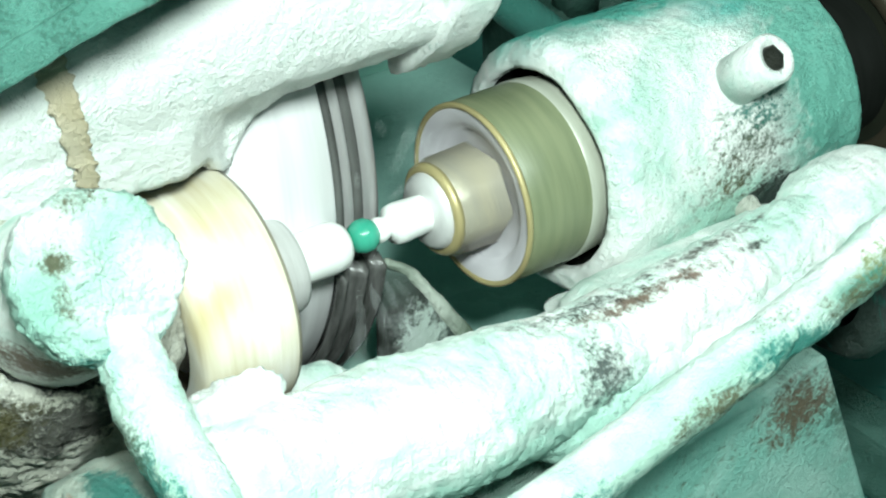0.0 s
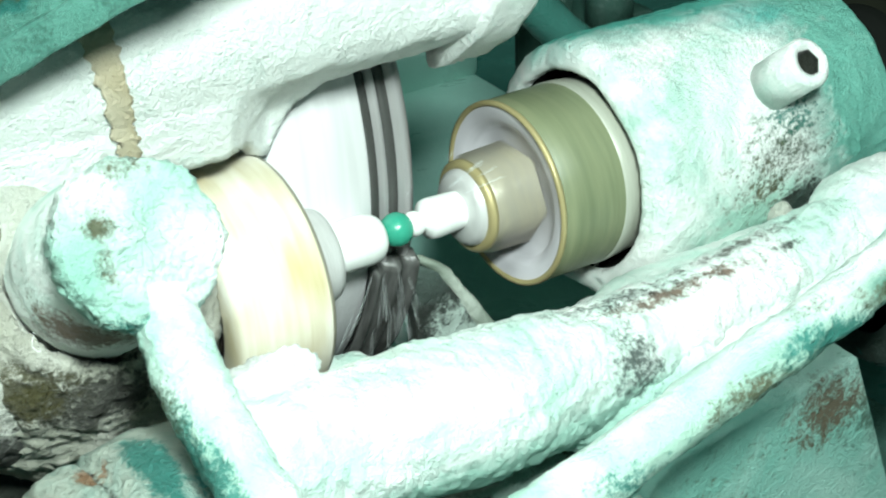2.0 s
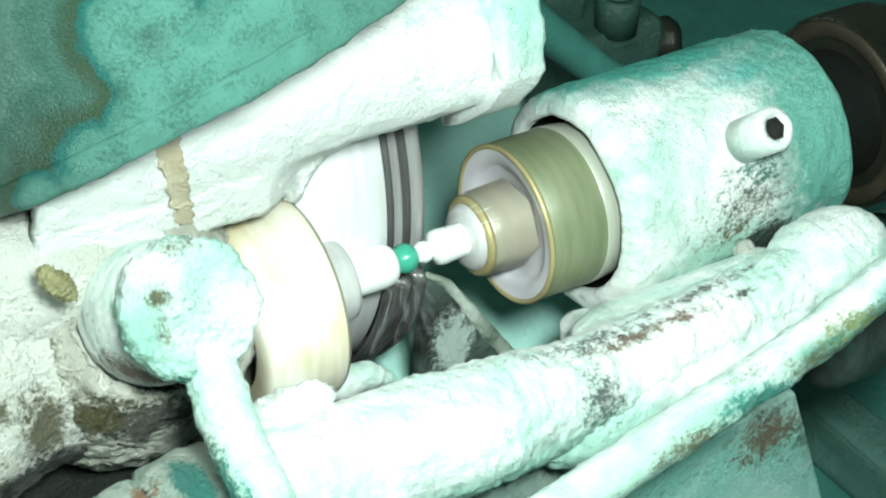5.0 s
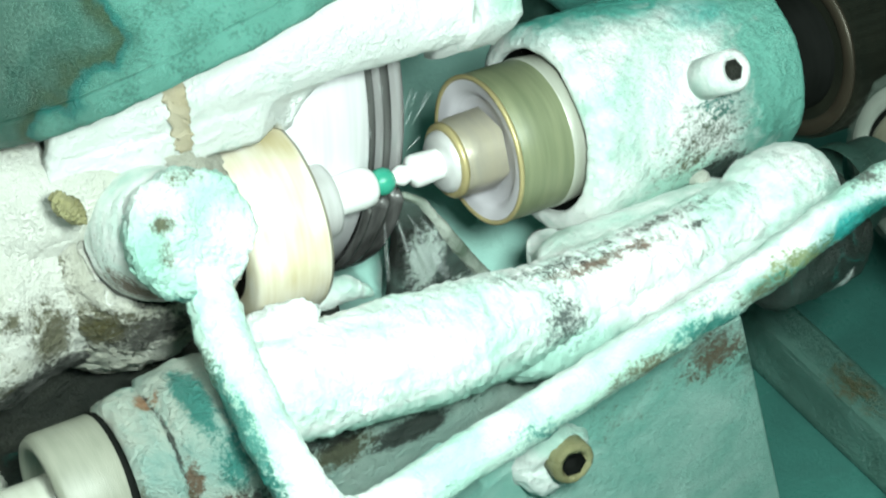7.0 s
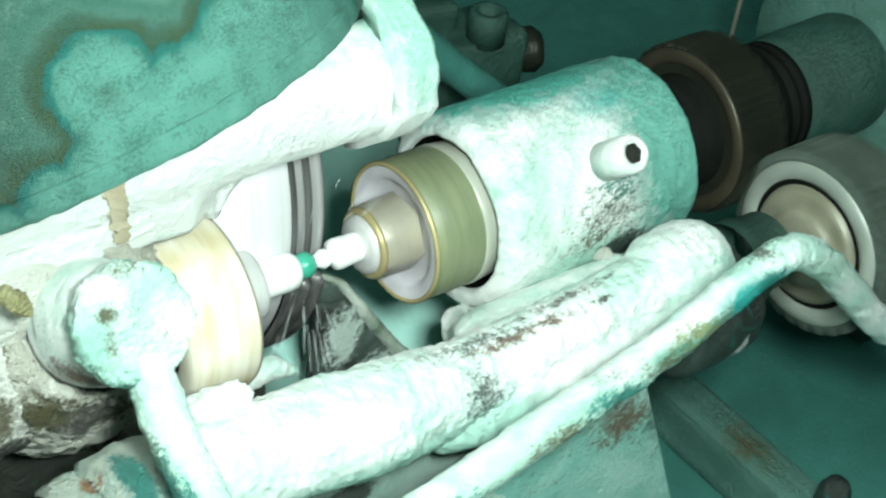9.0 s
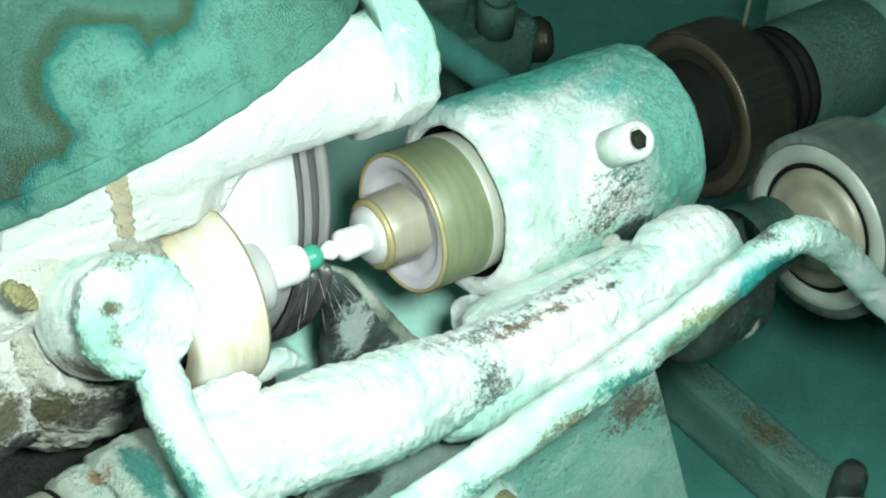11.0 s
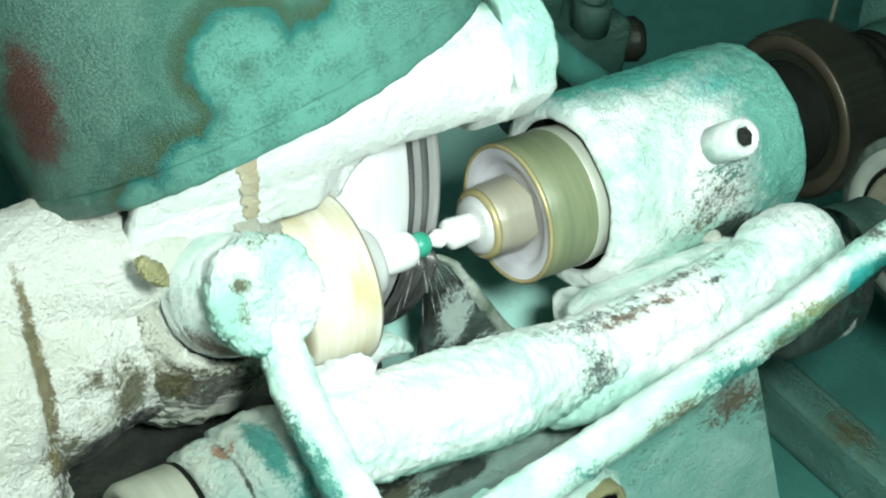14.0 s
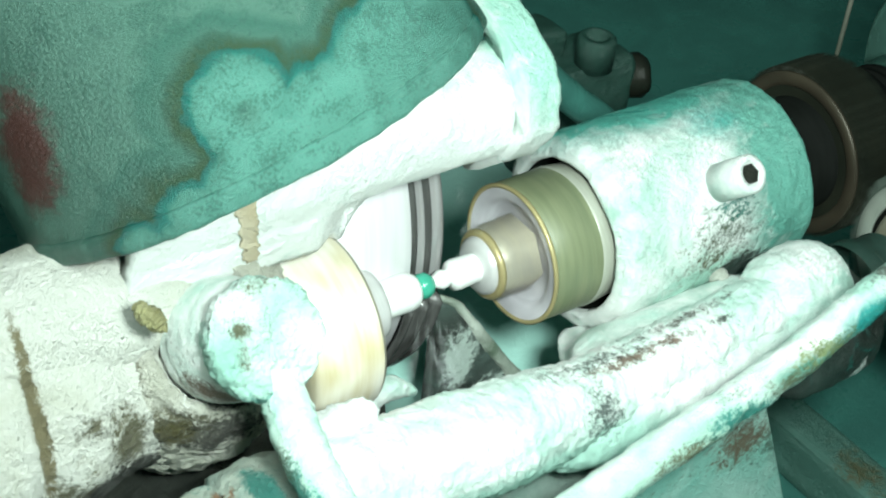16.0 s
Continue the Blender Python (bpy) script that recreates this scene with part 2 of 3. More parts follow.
    bumped(nt, b, maths(nt, "ADD", maths(nt, "MULTIPLY", fine, 0.9), soft), 0.0006)
    return m


TANK = tank_paint()
BRASS = turned("brass", (0.50, 0.42, 0.21), (0.36, 0.30, 0.15), 0.35, 0.3)
CHUCK = turned("chuck_sleeve", (0.205, 0.225, 0.13), (0.135, 0.16, 0.09), 0.42, 0.0, 0.7)
STEEL = turned("polished_steel", (0.70, 0.67, 0.71), (0.46, 0.44, 0.47), 0.3, 0.0)
WOOD = turned("wet_wood", (0.80, 0.78, 0.71), (0.50, 0.42, 0.24), 0.3, 0.0, 0.3)
CHALK = turned("white_stock", (0.86, 0.87, 0.85), (0.80, 0.82, 0.79), 0.45)
JADE = turned("green_stone", (0.03, 0.30, 0.20), (0.06, 0.38, 0.27), 0.2)
WHEEL = turned("grinding_wheel", (0.80, 0.79, 0.80), (0.66, 0.65, 0.66), 0.4, 0.0, 0.9)
# Black parts, and linings that put the shade of gaps and recesses in colour.
BLACK = turned("black_rubber_and_gap_shade", (0.004, 0.005, 0.004), (0.008, 0.009, 0.008), 0.7)
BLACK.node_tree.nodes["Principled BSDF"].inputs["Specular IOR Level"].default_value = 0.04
BROWN = turned("dirty_gear_steel", (0.022, 0.024, 0.016), (0.011, 0.014, 0.010), 0.4, 0.3)
GEARFACE = turned("gear_face_steel", (0.075, 0.062, 0.042), (0.04, 0.034, 0.024), 0.35, 0.4)
GREY = turned("grey_pulley", (0.25, 0.255, 0.205), (0.17, 0.18, 0.14), 0.45, 0.0)
GREEN = slurry("green_machine_paint", white=(0.026, 0.075, 0.058), mint=(0.016, 0.05, 0.038), tint=0.5, stain=0.72, spots=())
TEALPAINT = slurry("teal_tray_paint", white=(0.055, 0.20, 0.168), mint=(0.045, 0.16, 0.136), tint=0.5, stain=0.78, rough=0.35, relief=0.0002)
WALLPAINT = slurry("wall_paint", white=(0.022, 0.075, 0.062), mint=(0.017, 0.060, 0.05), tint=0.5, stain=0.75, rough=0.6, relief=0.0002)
PALE = turned("pale_band", (0.42, 0.43, 0.37), (0.32, 0.33, 0.27), 0.35, 0.1)
OLD_BRASS = turned("dull_brass", (0.40, 0.36, 0.27), (0.32, 0.30, 0.25), 0.35, 0.2)
WHEEL_DARK = turned("wheel_rim_steel", (0.44, 0.43, 0.43), (0.30, 0.29, 0.29), 0.3, 0.3, 0.9)
PALE_STEEL = turned("pale_steel", (0.66, 0.66, 0.65), (0.52, 0.51, 0.50), 0.3, 0.2)
# Dark streaks standing in for shade on the lower rim and in its grooves.
RIM_SHADE = turned("dark_rim_shade", (0.045, 0.045, 0.042), (0.15, 0.15, 0.145), 0.25, 0.1, 0.95)
CREAM = turned("cream_hub", (0.26, 0.25, 0.19), (0.15, 0.145, 0.10), 0.4, 0.1)
ROLLER = turned("roller_rim", (0.34, 0.37, 0.32), (0.20, 0.23, 0.20), 0.4, 0.1)
ROLLER_TEETH = turned("roller_teeth", (0.09, 0.115, 0.095), (0.045, 0.062, 0.05), 0.5, 0.1)
# Tray teal made far paler, to put light into the area under the chuck.
APRON = slurry("apron_lit_paint", white=(0.50, 0.84, 0.75), mint=(0.45, 0.79, 0.70), tint=0.5, stain=0.8, rough=0.4, relief=0.0002)
WATER = turned("water_drop", (0.85, 0.9, 0.9), (0.8, 0.86, 0.86), 0.1)
# Grime of the bed; also lines the screw recess as painted shade.
BED = slurry("bed_grime_and_recess_shade", white=(0.045, 0.05, 0.04), mint=(0.018, 0.022, 0.018), tint=0.5, stain=0.66, relief=0.0022)
SEAM = slurry("seam_dirt", white=(0.62, 0.56, 0.44), mint=(0.46, 0.39, 0.26), tint=0.5, stain=0.8)
RIB = slurry("rib_grime", white=(0.03, 0.034, 0.03), mint=(0.10, 0.15, 0.13), tint=0.56, stain=0.74, spots=(((-8, 5, 86), (8, 8, 17), (0.55, 0.66, 0.60), 1.2), ((4, 5, 68), (11, 8, 12), (0.55, 0.66, 0.60), 1.0), ((-32, 5, 88), (12, 6, 8), (0.4, 0.6, 0.54), 0.9), ((-14, 5, 70), (8, 6, 10), (0.3, 0.5, 0.44), 0.7)))
EDGE = slurry("edge_slurry", white=(0.62, 0.68, 0.60), mint=(0.16, 0.22, 0.16), tint=0.52, stain=0.8)
LUG = slurry("olive_rust", white=(0.34, 0.33, 0.17), mint=(0.13, 0.12, 0.05), tint=0.5, stain=0.66, relief=0.0009)
# Rust below; the DARK spot paints shade where the hub meets its seat.
HUBMAT = slurry("hub_slurry", tint=0.6, stain=0.74, spots=(((-96, -27, 140), (16, 12, 7), RUST, 1.2), ((-104, -22, 146), (4, 8, 10), OLIVE, 0.35), ((-102, -12, 136), (7, 9, 9), DARK, 0.9)))
KNUCKLE = slurry("knuckle_grime", white=(0.02, 0.026, 0.022), mint=(0.03, 0.05, 0.042), tint=0.5, stain=0.6, spots=(((70, -58, 96), (4, 8, 10), WHITE, 1.1),))
RAIL = slurry("rail_paint", white=(0.085, 0.20, 0.165), mint=(0.06, 0.15, 0.12), tint=0.5, stain=0.72, spots=(((120, -40, 20), (10, 20, 6), OLIVE, 0.7),))


# ---- building helpers ----
def finish(bm, smooth=True):
    for f in bm.faces:
        f.smooth = smooth
    bmesh.ops.recalc_face_normals(bm, faces=bm.faces)
    return bm


def lump(bm, amp, size, seed=0.0, fine=0.0):
    """Uneven crust: push the points along their normals, in mm."""
    bm.normal_update()
    for v in bm.verts:
        p = v.co / size + Vector((seed, seed * 1.7, -seed))
        d = amp * noise.fractal(p, 0.8, 2.1, 4)
        if fine:
            d += fine * noise.fractal(v.co / (size * 0.22) + Vector((seed, 0, 0)), 0.8, 2.0, 3)
        v.co += v.normal * d
    return bm


def revolve(profile, n=64, centre=(0, 0, 0), turn=None, closed=False):
    """A body of revolution about X. profile: (x, radius) in mm; radius 0 closes it to a point."""
    bm = bmesh.new()
    rings = []
    for x, r in profile:
        if r < 1e-6:
            rings.append([bm.verts.new((x, 0, 0))])
        else:
            rings.append([bm.verts.new((x, r * math.cos(a), r * math.sin(a))) for a in (2 * math.pi * k / n for k in range(n))])
    pairs = list(zip(rings, rings[1:])) + ([(rings[-1], rings[0])] if closed else [])
    for a, b in pairs:
        for k in range(n):
            j = (k + 1) % n
            if len(a) == 1 and len(b) > 1:
                bm.faces.new((a[0], b[j], b[k]))
            elif len(b) == 1 and len(a) > 1:
                bm.faces.new((a[k], a[j], b[0]))
            elif len(a) > 1:
                bm.faces.new((a[k], a[j], b[j], b[k]))
    m = Matrix.Translation(centre) @ (turn or Matrix())
    bmesh.ops.transform(bm, matrix=m, verts=bm.verts)
    return finish(bm)


def dense(profile, step):
    """The same profile with points every few mm."""
    out = []
    for (x0, r0), (x1, r1) in zip(profile, profile[1:]):
        k = max(1, int(math.hypot(x1 - x0, r1 - r0) / step))
        out += [(x0 + (x1 - x0) * i / k, r0 + (r1 - r0) * i / k) for i in range(k)]
    return out + [profile[-1]]


def smooth_path(points, per=12):
    """Catmull-Rom through (x, y, z, r)."""
    pts = [Vector(p) for p in points]
    pts = [2 * pts[0] - pts[1], *pts, 2 * pts[-1] - pts[-2]]
    out = []
    for a, b, c, d in zip(pts, pts[1:], pts[2:], pts[3:]):
        for k in range(per):
            t = k / per
            out.append(0.5 * (2 * b + (c - a) * t + (2 * a - 5 * b + 4 * c - d) * t * t + (3 * b - a - 3 * c + d) * t ** 3))
    return out + [pts[-2]]


def tube(points, n=28, per=12, caps=True):
    """A round bar with changing radius along a smooth line, mm."""
    line = smooth_path(points, per)
    bm = bmesh.new()
    rings, side = [], None
    for i, p in enumerate(line):
        q = (line[min(i + 1, len(line) - 1)] - line[max(i - 1, 0)]).to_3d().normalized()
        side = (side - q * side.dot(q)).normalized() if side else q.orthogonal().normalized()
        other = q.cross(side)
        rings.append([bm.verts.new(p.to_3d() + p[3] * (side * math.cos(a) + other * math.sin(a))) for a in (2 * math.pi * k / n for k in range(n))])
    for a, b in zip(rings, rings[1:]):
        for k in range(n):
            bm.faces.new((a[k], a[(k + 1) % n], b[(k + 1) % n], b[k]))
    if caps:
        for ring, s in ((rings[0], -1), (rings[-1], 1)):
            mid = sum((v.co for v in ring), Vector()) / n
            c = bm.verts.new(mid)
            for k in range(n):
                bm.faces.new((ring[k], ring[(k + 1) % n], c))
    return finish(bm)


def box(size, centre=(0, 0, 0), turn=None, bevel=0.0, cuts=0):
    bm = bmesh.new()
    bmesh.ops.create_cube(bm, size=1)
    bmesh.ops.scale(bm, vec=size, verts=bm.verts)
    if bevel:
        bmesh.ops.bevel(bm, geom=bm.edges[:], offset=bevel, segments=3, affect="EDGES", profile=0.5)
    if cuts:
        bmesh.ops.subdivide_edges(bm, edges=bm.edges[:], cuts=cuts, use_grid_fill=True)
    bmesh.ops.transform(bm, matrix=Matrix.Translation(centre) @ (turn or Matrix()), verts=bm.verts)
    return finish(bm, bool(bevel))


def prism(outline, depth, m, bevel=0.0):
    """A plate from an outline in its own plane (mm), of that depth, put at the pose m (mm)."""
    bm = bmesh.new()
    face = bm.faces.new([bm.verts.new((x, y, 0)) for x, y in outline])
    out = bmesh.ops.extrude_face_region(bm, geom=[face])
    bmesh.ops.translate(bm, vec=(0, 0, depth), verts=[e for e in out["geom"] if isinstance(e, bmesh.types.BMVert)])
    if bevel:
        bmesh.ops.recalc_face_normals(bm, faces=bm.faces)
        bmesh.ops.bevel(bm, geom=bm.edges[:], offset=bevel, segments=3, affect="EDGES", profile=0.5)
    bmesh.ops.transform(bm, matrix=m, verts=bm.verts)
    return finish(bm, bool(bevel))


def mesh(name, bm, material):
    """Links a bmesh in mm as a mesh object in metres."""
    bmesh.ops.scale(bm, vec=(0.001,) * 3, verts=bm.verts)
    data = bpy.data.meshes.new(name)
    bm.to_mesh(data)
    bm.free()
    data.materials.append(material)
    return new(name, data)


def part(name, bm, material, parent, label=""):
    ob = mesh(name, bm, material)
    ob.parent = parent
    return tagged(ob, label)


def thing(name, x=0, y=0, z=0, label="", category="", group="", kind=""):
    ob = new(name)
    ob.empty_display_size = 0.01
    ob.matrix_basis = pose(x / 1000, y / 1000, z / 1000)
    return tagged(ob, label, category, group, kind)


def socket_head(r, h, deep, hexr):
    """A socket cap screw head along +X with a hexagonal recess."""
    bm = revolve([(0, r * 0.55), (0, r), (h - 0.8, r), (h, r - 0.8), (h, hexr * 1.05), (h - deep, hexr), (h - deep, 0)], 48)
    return bm


def facing(direction):
    """The turn that lays +X along a direction."""
    return Vector(direction).to_track_quat("X", "Z").to_matrix().to_4x4()


AXIS_Z = 120.0

# ---- setting ----
tray = mesh("tray_floor", box((1100, 900, 6), (120, 80, -3)), TEALPAINT)
tagged(tray, "teal painted machine tray under the spindles", "tray", kind="structure")
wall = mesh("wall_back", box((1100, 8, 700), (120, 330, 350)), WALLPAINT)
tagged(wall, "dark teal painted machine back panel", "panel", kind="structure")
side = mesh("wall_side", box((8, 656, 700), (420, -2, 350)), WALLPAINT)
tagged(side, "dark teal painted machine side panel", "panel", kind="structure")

# ---- spindle head with its rotating chuck ----
head = thing("spindle_housing", label="white crusted round spindle housing with a socket screw", category="spindle housing")
bm = revolve(dense([(81, 20), (81, 25.0), (80, 26), (60, 26), (40, 26), (21, 26), (18.6, 25.4), (17.2, 23.6), (16.4, 21.6), (16.9, 20.6), (19, 20.3), (23, 20.3)], 0.7), 230, (0, 0, AXIS_Z))
lump(bm, 0.45, 9, 3.0, 0.17)
part("body", bm, HOUSING, head)
# Black lining: shade inside the bore gap, put in as colour.
part("bore", revolve([(18.5, 20.2), (60, 20.0), (60, 5)], 96, (0, 0, AXIS_Z)), BLACK, head, "black lining for the shade in the bore gap")
d = Vector((0, -0.73, 0.68))
base = Vector((50, 0, AXIS_Z)) + d * 24
cap = part("screw", lump(socket_head(5.0, 14.0, 5.5, 2.7), 0.10, 3, 1.0), HOUSING, head, "crusted white socket cap screw")
cap.matrix_basis = Matrix.Translation(base / 1000) @ facing(d)
# Dark lining gives the hexagonal recess its shade by colour.
part("screw_recess_shade", revolve([(13.4, 2.75), (13.5, 2.6), (9.3, 2.5), (9.2, 0)], 6), BED, cap, "dark lining for the hexagonal recess's shade")
bm = revolve(dense([(-4, 2.0), (0, 2.2), (1.6, 1.6), (2.0, 0)], 0.5), 20, (49, -27, 113), facing((0, -0.9, 0.3)))
part("grit_lump", lump(bm, 0.5, 2, 2.0), CRUST, head, "small pale grit lump")
bm = bmesh.new()
VALLEY = [(-8, 95.5), (-14, 98), (-20, 103), (-24, 110), (-28.5, 113.6), (-34, 115.6), (-38.5, 118), (-43, 119.6), (-47, 115), (-46, 106), (-38, 102), (-26, 98), (-14, 92)]
ring = smooth_path([(0, y, z, 0) for y, z in VALLEY + VALLEY[:1]], 6)[:-1]
rows = []
for k in range(54):
    tip = math.sqrt(min(1, (k + 0.4) / 7))
    ring_at = [Vector((0, -32 + (p[1] + 32) * (0.55 + 0.45 * tip), 108 + (p[2] - 108) * (0.45 + 0.55 * tip))) for p in ring]
    rows.append([bm.verts.new((k + max(-10, min(12, (p[1] + 43) * 0.55 - 9)) * (1 - k / 53) ** 2 , p[1], p[2])) for p in ring_at])
for a, b in zip(rows, rows[1:]):
    for k in range(len(ring)):
        bm.faces.new((a[k], a[(k + 1) % len(ring)], b[(k + 1) % len(ring)], b[k]))
bm.faces.new(rows[0])
bm.faces.new(rows[-1][::-1])
part("saddle", lump(finish(bm), 0.5, 9, 6.0, 0.25), STRUT, head, "smooth white slurry web down to the strut")

chuck = thing("rotating_chuck", 0, 0, AXIS_Z, "olive chuck sleeve with brass rim and steel face", "chuck")
part("sleeve", revolve([(1.2, 17.6), (2, 18.3), (8, 18.4), (15.0, 18.35)], 96), CHUCK, chuck)
part("rear_band", revolve([(15.0, 18.35), (15.4, 18.6), (17.5, 18.5), (22, 18.0), (27, 17.8), (34, 17.6)], 96), PALE, chuck, "pale grey rear band")
part("rim", revolve([(1.1, 18.0), (0.5, 18.5), (-0.1, 18.4), (-0.3, 17.8), (0.1, 17.3), (1.1, 17.1)], 96, closed=True), BRASS, chuck, "worn bright brass rim")
part("face", revolve([(0.2, 17.4), (0.5, 15), (1.4, 13.6), (2.8, 12.6), (2.4, 0)], 96), STEEL, chuck, "polished steel face")
part("collar", revolve([(2.6, 10.2), (-1, 10.0), (-4, 9.9), (-7.4, 9.8), (-8.2, 9.3)], 6), OLD_BRASS, chuck, "dull brass hexagonal collar")
part("collar_edge", revolve([(-8.0, 9.2), (-9.0, 9.1), (-9.6, 8.3), (-9.4, 7.4), (-8.0, 7.2)], 48, closed=True), BRASS, chuck, "bright worn brass edge")
part("nose", revolve([(-8.4, 7.8), (-10.2, 7.4), (-11.2, 6.4), (-11.2, 3.0), (-11.0, 0)], 64), PALE_STEEL, chuck, "pale steel nose")
part("stub", revolve([(-10.6, 3.6), (-13, 3.8), (-17.2, 4.0), (-18.4, 3.7), (-19.0, 2.4), (-19.4, 1.8), (-20.2, 2.3), (-21.4, 2.5), (-22.4, 2.0), (-23.4, 1.5), (-25.6, 1.5), (-25.8, 0)], 48), CHALK, chuck, "white stick end")

tail = thing("tail_spindle", -51, 0, AXIS_Z, "wet wood-coloured rotating drum holding a white stick", "spindle")
part("drum", revolve([(-18, 15), (-18.6, 20.6), (-17.6, 22.0), (-13, 22.3), (-2.4, 22.1), (-1.0, 21.8)], 96), WOOD, tail)
part("drum_edge", revolve([(-1.0, 21.8), (-0.2, 21.4), (0.2, 20.4), (1.6, 13), (3.4, 9.4), (3.4, 0)], 96), OLD_BRASS, tail, "worn yellow drum edge")
part("washer", revolve([(2.8, 9.0), (8.6, 8.9), (9.8, 8.5), (10.3, 7.4), (10.0, 5.0), (9.6, 0)], 64), PALE_STEEL, tail, "polished steel washer")
part("stick", revolve([(9, 4.5), (13, 4.7), (18.5, 4.9), (20.8, 4.6), (22.0, 3.7), (22.5, 2.0), (22.6, 0)], 48), CHALK, tail, "white turned stick")
bead = part("bead", revolve([(-3.0, 0), (-2.8, 1.4), (-2.1, 2.6), (-0.8, 3.2), (0.6, 3.25), (1.8, 2.7), (2.6, 1.8), (2.9, 0)], 48), JADE, tail, "glossy green stone bead being ground")

# ---- grinding wheel and its guard ----
WX, WY, WZ, WR = -38.0, 68.5, 122.0, 65.0
wheel = thing("grinding_wheel", WX, WY, WZ, "grey profiled grinding wheel with a grooved rim", "grinding wheel")
part("drum_face", revolve([(-22, 10), (-22, WR - 1.5), (-21, WR), (9.5, WR), (10.4, WR - 0.8)], 160), WHEEL, wheel, "pale smooth grinding face")
part("grooved_rim", revolve([(10.4, WR - 0.8), (11.0, WR - 3.6), (12.2, WR - 4.0), (13.2, WR - 1.0), (14.0, WR - 0.4), (14.6, WR - 2.4), (15.4, WR - 4.0), (16.6, WR - 3.8), (17.6, WR - 0.8), (18.6, WR - 0.4), (20.0, WR - 1.2), (20.4, WR - 3), (20.4, 30)], 160), WHEEL_DARK, wheel, "dark grey grooved forming rim")
# Dark rings fill the cut grooves, putting their shade into the colour.
part("groove", revolve([(10.9, WR - 4), (10.9, WR - 1.5), (12.6, WR - 1.5), (12.6, WR - 4)], 160), RIM_SHADE, wheel, "dark ring for the groove's shade")
part("groove", revolve([(14.7, WR - 4), (14.7, WR - 1.6), (16.9, WR - 1.6), (16.9, WR - 4)], 160), RIM_SHADE, wheel, "dark ring for the groove's shade")
part("hub", revolve([(-30, 6), (-30, 12), (24, 12), (24, 6)], 48), BROWN, wheel, "dark steel hub")


def extruded(profile, x0, x1, n=40):
    """A closed (y, z) outline drawn along X, mm."""
    bm = bmesh.new()
    pts = smooth_path([(x0, y, z, 0) for y, z in profile + profile[:1]], 4)[:-1]
    rings = []
    for i in range(n + 1):
        x = x0 + (x1 - x0) * i / n
        rings.append([bm.verts.new((x, p[1], p[2])) for p in pts])
    for a, b in zip(rings, rings[1:]):
        for k in range(len(a)):
            bm.faces.new((a[k], a[(k + 1) % len(a)], b[(k + 1) % len(a)], b[k]))
    bm.faces.new(rings[0])
    bm.faces.new(rings[-1][::-1])
    return finish(bm)


guard = thing("wheel_guard", label="white crusted wheel guard with an arched opening", category="guard")
FRONT = [(30, 165), (10, 177), (2, 184), (-4, 182.5), (-9, 179), (-11.5, 173.5), (-11.5, 167), (-9.5, 161), (-4.5, 157), (0, 153.5), (2.6, 149.5), (2.6, 145), (1.6, 141), (1, 134), (1, 120), (1, 100)]
ARCH = [(-130, 148), (-60, 148), (-55, 146.4), (-51.6, 142.4), (-49.8, 142), (-47.4, 145.6), (-44.4, 148.6), (-41, 151.2), (-37, 153.6), (-31, 155), (-10, 155.6)]


def shell(x0, x1, step, bottom, thick, samples=64, ragged=0.0, proud=0.0, top=1e6):
    """The guard's front sheet between two lines of x, cut off below at bottom(x); x0 and x1 may lean with z."""
    line = [p for p in smooth_path([(0, y, z, 0) for y, z in FRONT], 14)]
    run = [0.0]
    for a, b in zip(line, line[1:]):
        run.append(run[-1] + (b - a).length)
    bm = bmesh.new()
    cols = []
    n = max(2, int((x1(160) - x0(160)) / step))
    for i in range(n + 1):
        xm = x0(150) + (x1(150) - x0(150)) * i / n
        low = bottom(xm)
        last = max(k for k, p in enumerate(line) if p[2] >= low or k < 40)
        first = min(k for k, p in enumerate(line) if k >= 40 and p[2] <= top or k > 90) if top < 1e5 else 0
        col = []
        for k in range(samples + 1):
            s = run[first] + (run[last] - run[first]) * k / samples
            q = next((m for m in range(1, len(run)) if run[m] >= s), len(run) - 1)
            f = (s - run[q - 1]) / max(1e-6, run[q] - run[q - 1])
            p = line[q - 1].lerp(line[q], min(1, f))
            x = x0(p[2]) + (x1(p[2]) - x0(p[2])) * i / n
            full = min(1, max(0, (-50 - x) / 12)) * min(1, max(0, (166 - p[2]) / 8))
            flush = -11.5 + (166 - p[2]) * 0.25
            if ragged and i in (0, n):
                x += ragged * noise.fractal(Vector((i, p[1] * 0.5, p[2] * 0.5)), 0.7, 2.0, 3)
            col.append(bm.verts.new((x, p[1] + (flush - p[1]) * full * (k > 20) - proud, p[2])))
        cols.append(col)
    for a, b in zip(cols, cols[1:]):
        for k in range(samples):
            bm.faces.new((a[k], a[k + 1], b[k + 1], b[k]))
    bm.normal_update()
    if sum(f.normal.y for f in bm.faces) > 0:
        bmesh.ops.reverse_faces(bm, faces=bm.faces)
        bm.normal_update()
    inner = [[bm.verts.new(v.co - v.normal * thick) for v in col] for col in cols]
    for a, b in zip(inner, inner[1:]):
        for k in range(samples):
            bm.faces.new((a[k], b[k], b[k + 1], a[k + 1]))
    for a, b in ((cols[0], inner[0]), (cols[-1], inner[-1]), ([c[0] for c in cols], [c[0] for c in inner]), ([c[-1] for c in cols], [c[-1] for c in inner])):
        for k in range(len(a) - 1):
            bm.faces.new((a[k], a[k + 1], b[k + 1], b[k]))
    return finish(bm)


def arch(x):
    for (xa, za), (xb, zb) in zip(ARCH, ARCH[1:]):
        if xa <= x <= xb:
            return za + (zb - za) * (x - xa) / (xb - xa)
    return ARCH[-1][1]


